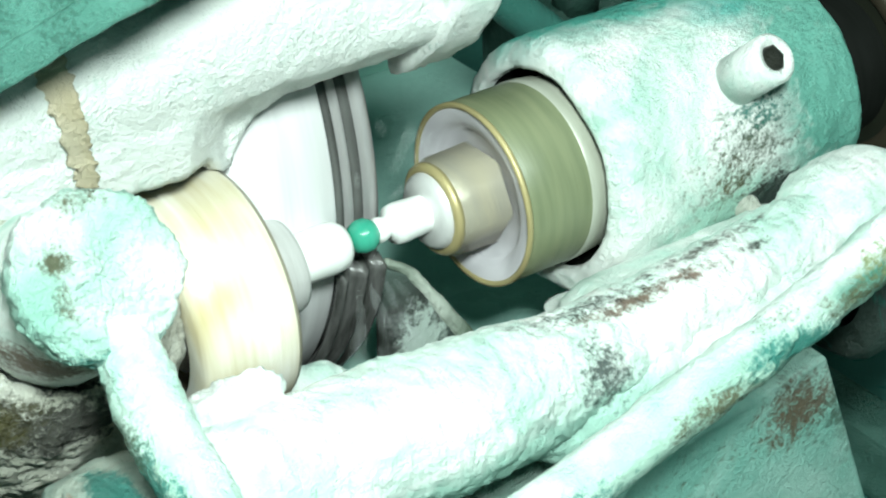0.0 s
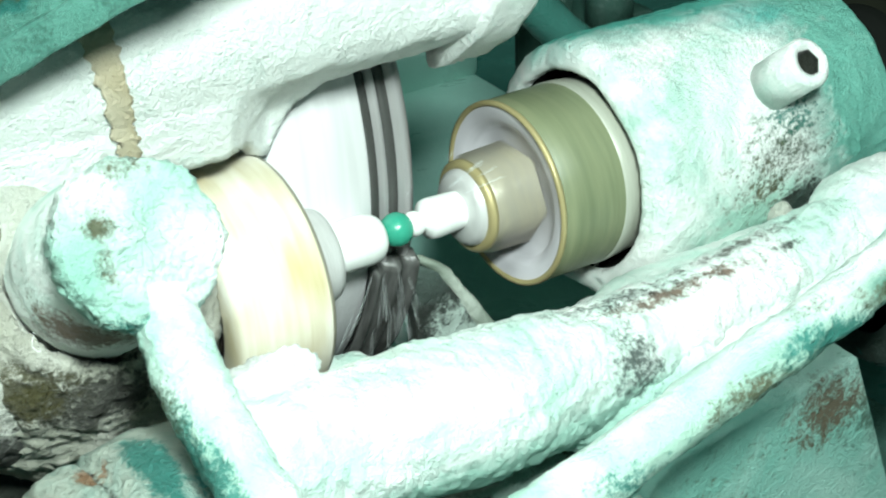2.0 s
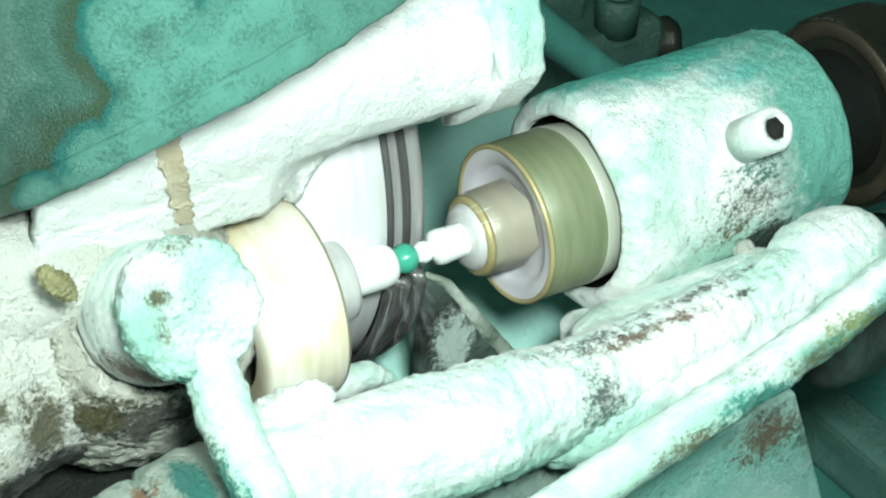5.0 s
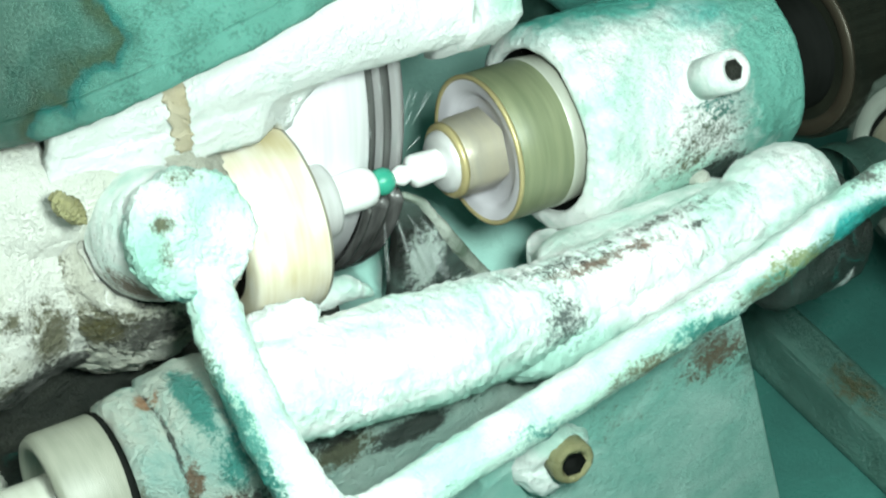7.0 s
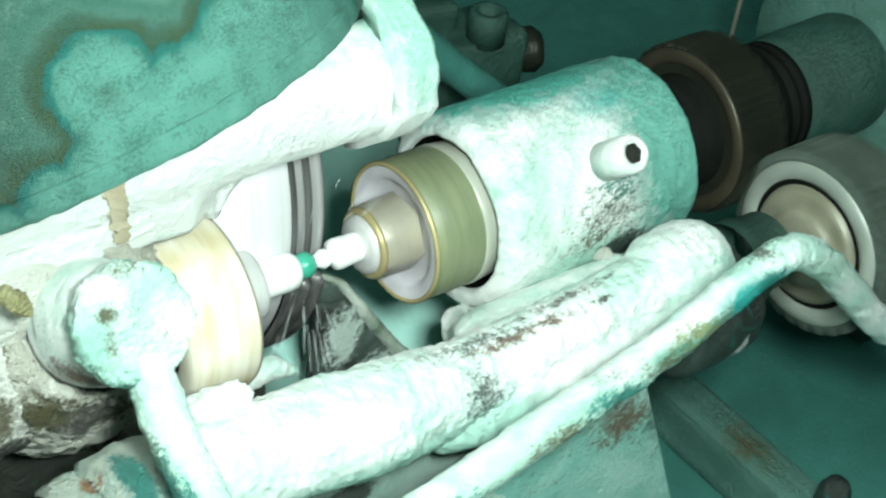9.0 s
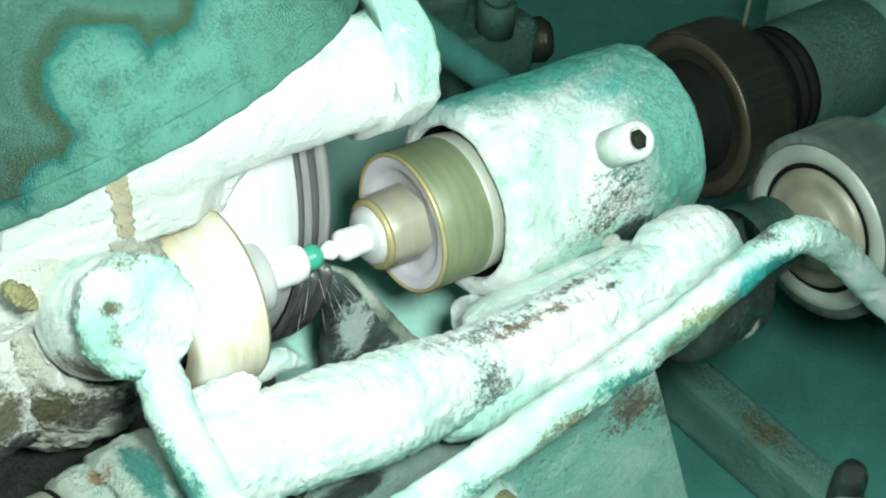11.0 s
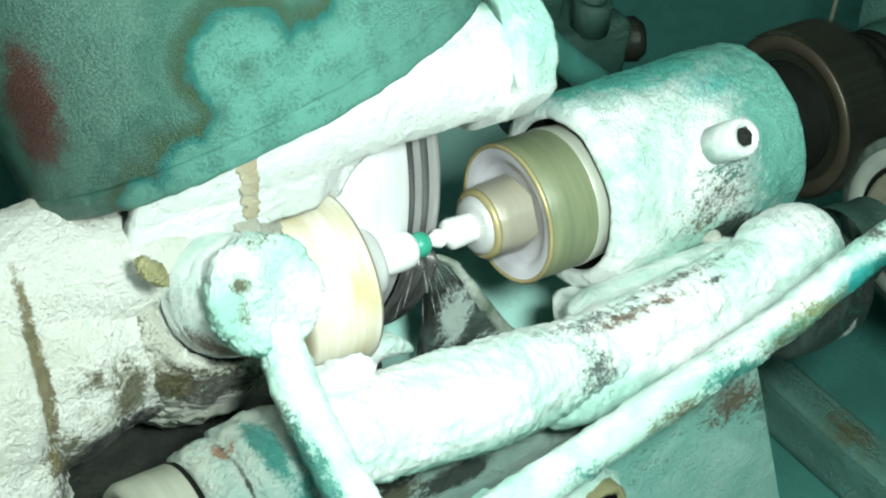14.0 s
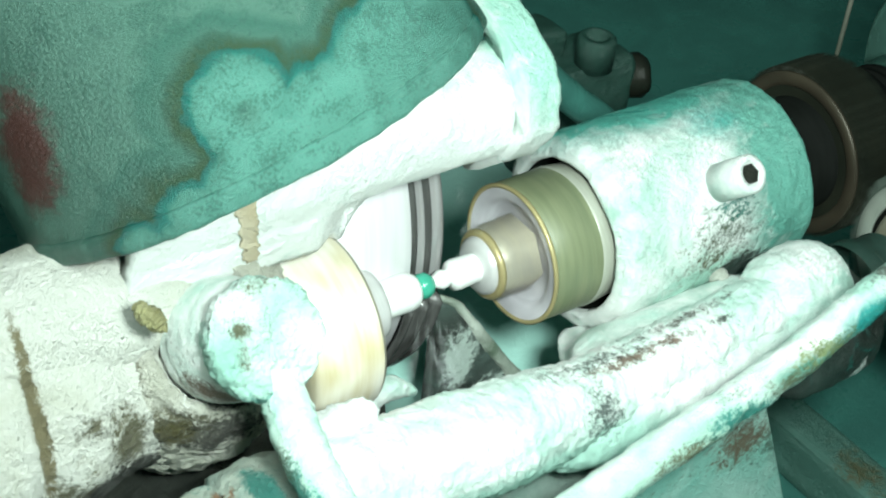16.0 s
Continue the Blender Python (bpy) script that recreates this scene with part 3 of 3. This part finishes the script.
part("cover", lump(shell(lambda z: -108, lambda z: -13, 0.7, arch, 3.2), 0.55, 12, 5.0, 0.28), HOOD, guard)
bm = shell(lambda z: -79.5 - (z - 147) * 0.27, lambda z: -77.2 - (z - 147) * 0.16, 0.5, lambda x: 152.5, 0.5, 90, 0.9, 0.5, 178)
part("seam", lump(bm, 0.10, 5, 2.0, 0.05), SEAM, guard, "brown cracked slurry seam")
LIP = [(60, 190), (40, 193), (19, 193), (6, 192.3), (-3, 189.8), (-10, 185), (-14.5, 179.5), (-16, 172), (-15.5, 166.5), (-9, 158), (2, 149.5), (5, 152), (-3, 159), (-10, 167), (-10, 173), (-6, 180), (2, 185), (20, 187), (60, 184)]
part("end_lip", lump(extruded(LIP, -15, -5.5, 12), 0.5, 6, 2.0, 0.35), HOOD, guard, "rough crusted end lip")
bm = prism([(-17, 107), (-11, 104), (-6, 97), (2, 85), (9, 75), (16, 65), (24, 50), (30, 0), (-16.6, 0), (-16.6, 97)], 4, Matrix.Translation((0, 9, 0)) @ Matrix.Rotation(radians(90), 4, "X"), 1.0)
part("splash_plate", lump(bm, 0.3, 6, 3.0), RIB, guard, "dark splash plate streaked with slurry")
bm = tube([(-16, 6, 108, 0.8), (-11, 6, 104, 1.3), (-6, 6, 97, 1.6), (2, 6, 85, 1.9), (9, 6, 75, 2.1), (16, 6, 65, 2.4), (24, 6, 50, 3)], 24, 14)
part("plate_edge", lump(bm, 0.35, 5, 2.0, 0.15), EDGE, guard, "pale crusted plate edge")

# Added sheet, coloured like the shaded lower half of the wheel rim.
bm = bmesh.new()
rows = []
for k in range(41):
    a = math.pi + 0.17 + 0.75 * k / 40
    row = []
    for i in range(37):
        x = -28.2 + 10.6 * i / 36
        r = WR + 1.2 + 0.9 * math.cos(x * 1.42 + 0.4) + 0.3 * noise.noise(Vector((x * 2, k * 0.1, 0))) - (3.0 if k == 0 else 0)
        row.append(bm.verts.new((x, WY + r * math.cos(a), WZ + r * math.sin(a))))
    rows.append(row)
for a, b in zip(rows, rows[1:]):
    for k in range(36):
        bm.faces.new((a[k], a[k + 1], b[k + 1], b[k]))
back = bmesh.ops.extrude_face_region(bm, geom=bm.faces[:])
bmesh.ops.translate(bm, vec=(0, 0.5, 0), verts=[e for e in back["geom"] if isinstance(e, bmesh.types.BMVert)])
part("rim_shade_sheet", finish(bm), RIM_SHADE, guard, "added dark ribbed sheet for the shaded lower wheel rim")

# ---- tail bearing body ----
body = thing("bearing_body", label="thickly crusted round bearing body of the tail spindle", category="bearing body")
bm = revolve(dense([(-71, 10), (-71, 17), (-72, 19.5), (-76, 21.6), (-84, 22.6), (-108, 23), (-113, 23.6), (-117, 24.8), (-120, 25.8), (-124, 26.2), (-129, 26.4), (-131, 25.6), (-132, 24.2), (-133.2, 24.6), (-134.4, 26.4), (-137, 27.4), (-190, 28)], 0.8), 240, (0, 4, 125))
part("barrel", lump(bm, 0.9, 11, 7.0, 0.45), CRUST, body)
HUB = Vector((0, -0.8, 0.6))
disc_at = Vector((-90.5, -33, 154))
bm = revolve(dense([(-52, 30), (-43, 28), (-35, 25.4), (-29, 22.6), (-24.8, 19.6), (-22.2, 16.8), (-21.6, 15.2), (-23, 14.0), (-26, 13.2)], 0.6), 170, disc_at, facing(HUB))
part("pivot_seat", lump(bm, 1.3, 7, 5.0, 0.6), SEAT, body, "rough crusted seat round the pivot")
bm = tube([(-84, 5, 142, 9), (-92, 4, 143.4, 13), (-102, 3, 144, 16), (-116, 3, 144, 16.4), (-140, 4, 143.6, 16), (-185, 5, 143, 16)], 100, 30)
part("shoulder", lump(bm, 0.8, 12, 9.0, 0.35), CRUST, body, "smooth white shoulder over the barrel")
bm = tube([(-143, -2, 132, 13), (-143, -9, 120, 14.5), (-142, -13, 106, 14.5), (-141, -14, 88, 15), (-141, -14, 40, 16), (-141, -14, 0, 17)], 90, 26)
part("crusted_leg", lump(bm, 1.8, 10, 4.0, 0.7), CRUST, body, "pale slurry running down the outer leg")
bm = tube([(-111.2, -16.6, 158.4, 0.6), (-110, -17.8, 157.8, 1.8), (-108.4, -19.4, 156.6, 2.2), (-107.2, -20.8, 155.2, 1.6), (-106.8, -21.6, 154, 0.6)], 40, 22)
part("crust_lug", lump(bm, 0.5, 2.2, 5.0, 0.5), LUG, body, "olive crusted lug")

# ---- pivot hub, stem and bent rod ----
lever = thing("bent_lever", label="bent round lever rod with a crusted disc end", category="lever")
bm = revolve(dense([(-22, 13.4), (-17, 13.2), (-9, 12.2), (-6, 11.6), (-4, 11.0)], 0.7), 90, disc_at, facing(HUB))
part("hub", lump(bm, 0.3, 7, 2.0, 0.15), HUBMAT, lever, "rust-stained hub barrel")
bm = revolve(dense([(-7, 10.5), (-4, 12.0), (-1.5, 12.6), (0.6, 12.4), (1.5, 11.6), (1.7, 9), (1.9, 5), (2.0, 0)], 0.35), 170, disc_at, facing(HUB))
part("disc", lump(bm, 0.8, 5, 2.0, 0.5), BALL, lever)
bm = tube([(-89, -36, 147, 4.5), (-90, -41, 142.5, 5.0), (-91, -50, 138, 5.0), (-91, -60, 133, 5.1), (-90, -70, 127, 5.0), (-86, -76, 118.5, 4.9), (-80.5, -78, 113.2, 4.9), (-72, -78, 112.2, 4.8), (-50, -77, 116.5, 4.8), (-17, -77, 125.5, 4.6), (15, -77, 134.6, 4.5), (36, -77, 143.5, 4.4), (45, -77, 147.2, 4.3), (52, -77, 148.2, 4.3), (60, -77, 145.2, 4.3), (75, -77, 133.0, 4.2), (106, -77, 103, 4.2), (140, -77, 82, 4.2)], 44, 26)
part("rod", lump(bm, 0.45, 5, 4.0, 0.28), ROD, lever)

# ---- tie strut ----
strut = thing("tie_strut", label="white crusted cast tie strut between the spindle heads", category="strut")
bm = tube([(-88, -40, 114, 9.5), (-77, -43, 115, 11.2), (-62, -43.7, 114, 12), (-45, -45, 113, 12.5), (-30, -45.5, 112.5, 11.8), (-15, -45.5, 112, 10.6), (0, -45.2, 112, 9.8), (15, -44.6, 113, 9.4), (30, -44, 113.4, 9.3), (46, -43.8, 115, 9.5), (59, -43.6, 115.6, 9)], 90, 36)
part("bar", lump(bm, 0.8, 9, 9.0, 0.42), STRUT, strut)
bm = tube([(-80, -32, 122, 3), (-74, -34, 123, 4.4), (-69, -35, 123.6, 4.4), (-65.5, -35.5, 123.6, 3.4), (-64, -36, 123, 1.6)], 40, 16)
part("crest", lump(bm, 1.0, 4, 3.0, 0.4), STRUT, strut, "jagged white crest of dried slurry")
bm = revolve(dense([(-14, 8), (-11.5, 10.6), (-7, 12.6), (0, 13.2), (5, 13), (9, 11.6), (11.4, 8.4), (12.3, 0)], 0.7), 110, (59, -43.6, 115.4), facing((1, 0.05, 0)))
part("end_cap", lump(bm, 0.4, 7, 1.0, 0.25), STRUT, strut, "rounded white end cap")
bm = tube([(-24, -47, 106, 6), (-14, -49, 105, 8), (2, -49.2, 107, 9.2), (24, -48, 108.4, 9.2), (44, -46.6, 110.6, 9), (56, -45, 112, 7.5)], 60, 22)
part("web", lump(bm, 0.9, 9, 3.0, 0.3), STRUT, strut, "slurry swelling under the strut, its shade painted mint")
bm = prism([(-88, 102), (-70, 106), (-52, 103), (-44, 95), (-32, 94), (-26, 103), (0, 104), (20, 100), (20, 0), (-88, 0)], 8, Matrix.Translation((0, -38, 0)) @ Matrix.Rotation(radians(90), 4, "X"), 1.5)
bmesh.ops.subdivide_edges(bm, edges=[e for e in bm.edges if e.calc_length() > 4], cuts=10, use_grid_fill=True)
part("skirt", finish(lump(bm, 0.7, 9, 8.0, 0.3)), SKIRT, strut, "dark-spotted mint casting wall below the strut")

# ---- lower plate with bolt ----
plate = thing("side_plate", label="mint crusted triangular side plate with a socket bolt", category="plate")
bm = prism([(-104, 78), (-80, 84), (-62, 88), (-44, 96), (-36, 84), (-26, 88), (-12, 101), (32, 106), (40, 88), (69, 22), (78, 0), (-104, 0)], 8, Matrix.Translation((0, -56, 0)) @ Matrix.Rotation(radians(90), 4, "X"), 1.0)
part("panel", lump(bm, 0.2, 9, 3.0), PLATE, plate)
bm = revolve(dense([(0, 10), (2, 9.4), (4, 8), (4.6, 5), (4.6, 0)], 0.8), 60, (-19, -63.6, 86), facing((0, -1, 0.1)))
part("bolt_pad", lump(bm, 1.2, 6, 3.0, 0.3), STRUT, plate, "crusted pad round the bolt")
bolt = part("bolt", lump(socket_head(5.2, 6.5, 4.5, 3.05), 0.25, 3, 2.0), LUG, plate, "rusty socket bolt")
bolt.matrix_basis = Matrix.Translation((-0.0178, -0.0655, 0.0885)) @ facing((-0.1, -1, 0.25))
# Black lining paints the shade inside the bolt's recess.
part("bolt_recess_shade", revolve([(6.2, 3.1), (6.4, 2.9), (2.3, 2.7), (2.2, 0)], 6), BLACK, bolt, "dark lining for the hexagonal recess's shade")

# ---- lower shaft boss and pulley ----
boss = thing("shaft_boss", label="stained rusty shaft boss with teal crust", category="boss")
bm = revolve(dense([(-27, 10), (-27, 13.8), (-25.6, 15.8), (-21, 17), (-19, 16.8), (-18.4, 15.6), (-17.4, 16.2), (-16.4, 17.4), (-8, 18.4), (-2, 17.8), (0.6, 16), (1.4, 15.8), (2.4, 16.6), (3.6, 15.4), (4.4, 11), (4.6, 8)], 0.8), 110, (-86, -46, 109.5))
part("sleeve", lump(bm, 0.8, 8, 2.0, 0.4), BOSS, boss)
part("seal", revolve([(-27.2, 8), (-27.2, 14.6), (-28.4, 15), (-29.4, 14.4), (-29.4, 8)], 72, (-86, -46, 109.5)), BLACK, boss, "black rubber seal ring")
bm = tube([(-96, -44, 100, 9), (-94, -42, 60, 10), (-94, -42, 0, 11)], 24, 10)
part("pedestal", lump(bm, 0.8, 8, 2.0), BOSS, boss, "crusted pedestal")
pulley = thing("pulley", -117.2, -46, 110, "smooth grey pulley on a pale shaft", "pulley")
part("rim", revolve([(4, 8), (4, 13.4), (2.6, 14.4), (-8.6, 14.4), (-10, 13.6), (-10.2, 12.4), (-9.4, 11.2), (-7, 10.6), (-7, 5)], 90), GREY, pulley)
part("shaft", revolve([(-6.5, 6.6), (-9, 6.4), (-60, 6.2), (-60, 0)], 48), PALE, pulley, "pale turned shaft")

# ---- tank ----
tank = thing("coolant_tank", label="mottled teal painted round tank with rolled lip and red patch", category="tank")
TURN = facing((-0.265, 0.49, 0.83))
bm = revolve(dense([(2.5, 55.2), (6, 55.0), (30, 54.4), (120, 52.0), (120, 0)], 3), 200, (-65.3, 15.4, 167.2), TURN)
part("shell", lump(bm, 0.5, 30, 1.0, 0.06), TANK, tank)
bm = revolve([(2.6 + 2.6 * math.sin(a), 55.1 + 0.8 * math.cos(a)) for a in (2 * math.pi * k / 16 for k in range(16))], 200, (-65.3, 15.4, 167.2), TURN, closed=True)
part("lip", lump(bm, 0.5, 7, 2.0, 0.15), TANK, tank, "rolled lower lip")
part("bottom", revolve([(1.0, 54.5), (1.4, 0)], 100, (-65.3, 15.4, 167.2), TURN), TANK, tank)

# ---- bed and added bright pan ----
bed = thing("machine_bed", label="dark grimy cast machine bed under the tail bearing", category="machine bed")
part("casting", lump(box((110, 50, 96), (-112, 6, 48), None, 4, 14), 1.2, 10, 5.0, 0.4), BED, bed)
part("sump_block", lump(box((40, 36, 80), (-40, -16, 40), None, 4, 12), 1.2, 9, 2.0, 0.5), BED, bed, "wet dark sump block")
part("sump_floor", lump(box((44, 90, 50), (-38.5, 46, 25), None, 4, 10), 1.0, 9, 4.0, 0.4), BED, bed, "dark wet sump floor under the wheel")
bm = tube([(-52, -7, 96, 1.0), (-46, -8, 99, 3.2), (-40, -9, 99.6, 3.0), (-36, -9.6, 98, 1.8), (-33, -10, 96.6, 0.5)], 30, 12)
part("fin", lump(bm, 0.5, 4, 2.0, 0.2), STRUT, bed, "mint crusted fin")
bm = tube([(-46, -9, 70, 5), (-45, -9, 88, 4), (-44, -8.6, 97, 2.2)], 24, 10)
part("fin_stem", lump(bm, 0.5, 5, 2.0, 0.2), BED, bed)
# Added pan; its pale colour stands in for light on the tray.
pan = thing("bright_pan", label="added pan in brightened teal for the lit area under the chuck", category="pan")
part("floor", box((118, 150, 62), (48, 82, 31), None, 2), APRON, pan)
part("back_lip", box((118, 4, 12), (48, 155, 67.5), None, 1), APRON, pan)

# ---- rollers at the far end ----
def spur(x0, x1, root, tip, teeth, inner):
    """A toothed ring along X, with chamfered tooth ends."""
    bm = revolve([(x0, inner), (x0, root), (x0 + 0.6, tip), (x1 - 0.6, tip), (x1, root), (x1, inner)], teeth * 6)
    for v in bm.verts:
        r = math.hypot(v.co.y, v.co.z)
        if r > root + 0.1 and round(math.atan2(v.co.z, v.co.y) / (2 * math.pi / (teeth * 6))) % 6 < 3:
            v.co.y, v.co.z = v.co.y * root / r, v.co.z * root / r
    return finish(bm, False)


gear = thing("gear_roller", 103.2, 0, AXIS_Z, "dark brown toothed spur gear behind the housing", "gear")
part("rim", revolve([(-3.6, 19.4), (-4.3, 20.2), (-4.3, 23.4), (-3.4, 23.6), (-3, 22)], 96), GEARFACE, gear)
part("teeth", spur(-3.4, 13.5, 22.4, 24.8, 29, 12), BROWN, gear, "worn gear teeth")
# Web coloured black to put shade into the gap behind the housing.
part("web", revolve([(-3.2, 19.6), (0.4, 19.2), (0.5, 16.4), (-20, 16.2), (-21.4, 12), (-42, 12), (-42, 0)], 96), BLACK, gear, "black web for the shaded gap before the gear")
drive = thing("drive_shaft", label="black and green stepped drive shaft", category="shaft")
part("flange", revolve([(117.5, 8), (117.5, 17), (119, 18.4), (125, 18.4), (126, 17), (126, 8)], 80, (0, 0, AXIS_Z)), BLACK, drive)
part("seal", revolve([(126, 15), (128, 15), (129, 17), (130.5, 17), (131, 15.4), (132, 17.2), (134.5, 17.2), (135.5, 13)], 80, (0, 0, AXIS_Z)), BLACK, drive)
part("barrel", revolve([(135.5, 14), (137, 17), (140, 17.2), (141.5, 18), (166, 18.6), (168, 18)], 80, (0, 0, AXIS_Z)), GREEN, drive)
part("wheel", revolve([(168, 15), (168, 36), (171, 38.5), (188, 38.5), (192, 36), (192, 15)], 96, (0, 0, AXIS_Z)), RAIL, drive, "large grey belt wheel")
part("journal", revolve([(190, 11), (236, 11), (237, 0)], 48, (0, 0, AXIS_Z)), BLACK, drive)
part("pedestal", lump(box((24, 40, 140), (222, 6, 70), None, 3, 3), 0.5, 9, 2), GREEN, drive)
roller = thing("white_roller", 114.5, -47, 110, "white crusted spur gear with a recessed cream hub", "gear")
part("rim", spur(-9.6, 10, 23.8, 26.2, 31, 12.5), ROLLER_TEETH, roller, "pale toothed rim")
part("ring", revolve([(-9.4, 23.4), (-10.4, 22.8), (-10.6, 20), (-10.2, 18.6), (-9.7, 18.2), (-9.7, 23)], 90), ROLLER, roller)
# Nearly flat ring; black stands for the groove's shade.
part("recess", revolve([(-9.75, 18.4), (-9.85, 17.6), (-9.8, 14)], 80), BLACK, roller, "flat black ring for the shaded groove round the hub")
part("hub", revolve([(-9.7, 17.0), (-11, 16.4), (-12, 14.6), (-11.4, 11.6), (-13, 10.6), (-14, 8.2), (-13.6, 0)], 80), CREAM, roller, "cream stepped hub")
part("axle", revolve([(8, 9), (42, 9)], 40), BROWN, roller)
knuckle = thing("shaft_knuckle", label="dark stained shaft knuckle with teal drips", category="knuckle")
bm = revolve(dense([(-15, 8), (-15, 14), (-13, 15.6), (0, 16.4), (9, 15.6), (11, 13.5), (11, 0)], 1.0), 90, (67, -45, 103), facing((1, 0.05, 0)))
part("body", lump(bm, 0.6, 8, 1.0, 0.2), KNUCKLE, knuckle)
part("collar", revolve([(11, 12), (16, 12), (18, 10.5), (26, 10.5)], 60, (67, -44, 110), facing((1, 0.05, 0))), GREEN, knuckle, "plain teal collar")

# ---- far bracket and tray fittings ----
bracket = thing("far_bracket", label="dark green crusted bracket with a socket bolt", category="bracket")
part("block", lump(box((34, 24, 106), (96, 90, 53), None, 4, 5), 0.8, 8, 2.0, 0.2), GREEN, bracket)
part("arm", lump(box((60, 16, 12), (62, 98, 112), pose(0, 0, 0, 0, 8, 0), 3, 4), 0.5, 8, 3.0), GREEN, bracket)
bt = part("bolt", socket_head(6.2, 11, 5, 3.4), GREEN, bracket, "dark green socket bolt")
bt.matrix_basis = Matrix.Translation((0.096, 0.082, 0.1045)) @ facing((0, 0, 1))
# Black disc as the shade at the bottom of this recess.
part("bolt_recess_shade", revolve([(6.2, 3.3), (6.25, 0)], 6), BLACK, bt)
part("ear", lump(revolve(dense([(-4, 3), (-4, 7), (4, 7.5), (6, 6), (6, 0)], 1.5), 40, (114, 84, 95), facing((1, -0.3, 0))), 0.4, 5, 2), BROWN, bracket, "dark round ear")
stay = mesh("diagonal_stay", lump(tube([(30, 56, 150, 5), (58, 60, 122, 5), (89, 60, 95, 5), (112, 62, 74, 5), (180, 70, 0, 5)], 24, 8), 0.3, 6, 2), TEALPAINT)
tagged(stay, "plain teal round diagonal stay bar", "bar")
rail = thing("tray_rail", label="rust-spotted teal rail lying on the tray", category="rail")
part("bar", lump(box((15, 300, 20), (121, -20, 10), None, 3, 8), 0.5, 9, 1.0, 0.2), RAIL, rail)
part("stud", lump(revolve(dense([(0, 5), (14, 5), (17, 3.5), (18, 0)], 1), 36, (118, -74, 18), facing((0, 0, 1))), 0.3, 5, 2), KNUCKLE, rail, "dark stud on the rail")
post = mesh("crusted_post", lump(revolve(dense([(0, 16), (38, 16), (44, 14), (48, 9), (49, 0)], 1.5), 80, (92, -98, 0), facing((0, 0, 1))), 0.6, 8, 3, 0.2), STRUT)
tagged(post, "white crusted round post standing on the tray", "post")

fibre = mesh("loose_fibre", tube([(-105, -27, 141, 0.06), (-105.8, -28, 139.5, 0.06), (-105.2, -28.6, 138.6, 0.06), (-104.7, -28.5, 139, 0.05)], 6, 6), CHALK)
tagged(fibre, "tiny loose white fibre stuck on the crust", "fibre")

wire = mesh("hanging_wire", tube([(239, 100, 0, 0.9), (239, 100, 150, 0.9), (239, 100, 330, 0.9)], 12, 6), GREY)
tagged(wire, "thin pale upright wire behind the gears", "wire")

# ---- water thrown off the wheel ----
spray = thing("water_spray", -25, 2, AXIS_Z, "fine streaks of water thrown off the bead", "water")
streak = revolve([(0, 0), (1.2, 0.035), (3.6, 0.06), (5.0, 0.03), (5.6, 0)], 6)
first = part("droplet", streak, WATER, spray)
for k in range(28):
    drop = first if k == 0 else first.copy()
    if k:
        scene.collection.objects.link(drop)
    a, b = random.uniform(-2.3, -0.7) if k < 20 else random.uniform(0.5, 1.4), random.uniform(-0.5, 0.7)
    way = Vector((math.sin(b) * 0.7, -0.35 + 0.2 * random.random(), math.sin(a)))
    drop.matrix_basis = Matrix.Translation(way.normalized() * random.uniform(0.006, 0.024)) @ facing(way) @ Matrix.Diagonal((random.uniform(0.7, 2.2), 1, 1, 1))


def motions():
    """Spins of the rotating parts about their own shafts."""
    def spin(ob, x, y, z, step):
        rows = [(k / 10, pose(x / 1000, y / 1000, z / 1000, (k * step) % 360)) for k in range(int(SECONDS * 10) + 1)]
        walk(ob, rows)

    walk(spray, [(k / 10, pose(-0.025, 0.002, AXIS_Z / 1000, 22 * math.sin(k * 2.3), 14 * math.sin(k * 1.7), 10 * math.cos(k * 2.9))) for k in range(int(SECONDS * 10) + 1)])
    # the bead is fed back into its holder as it is ground away
    walk(bead, [(0, pose(0.0265, 0, 0)), (3, pose(0.0260, 0, 0)), (7, pose(0.0248, 0, 0)), (16, pose(0.0244, 0, 0))])
    spin(chuck, 0, 0, AXIS_Z, 78)
    spin(tail, -51, 0, AXIS_Z, 78)
    spin(wheel, WX, WY, WZ, 85)
    spin(roller, 114.5, -47, 110, -56.1)
    spin(pulley, -117.2, -46, 110, 60)
    spin(gear, 103.2, 0, AXIS_Z, 60)


motions()
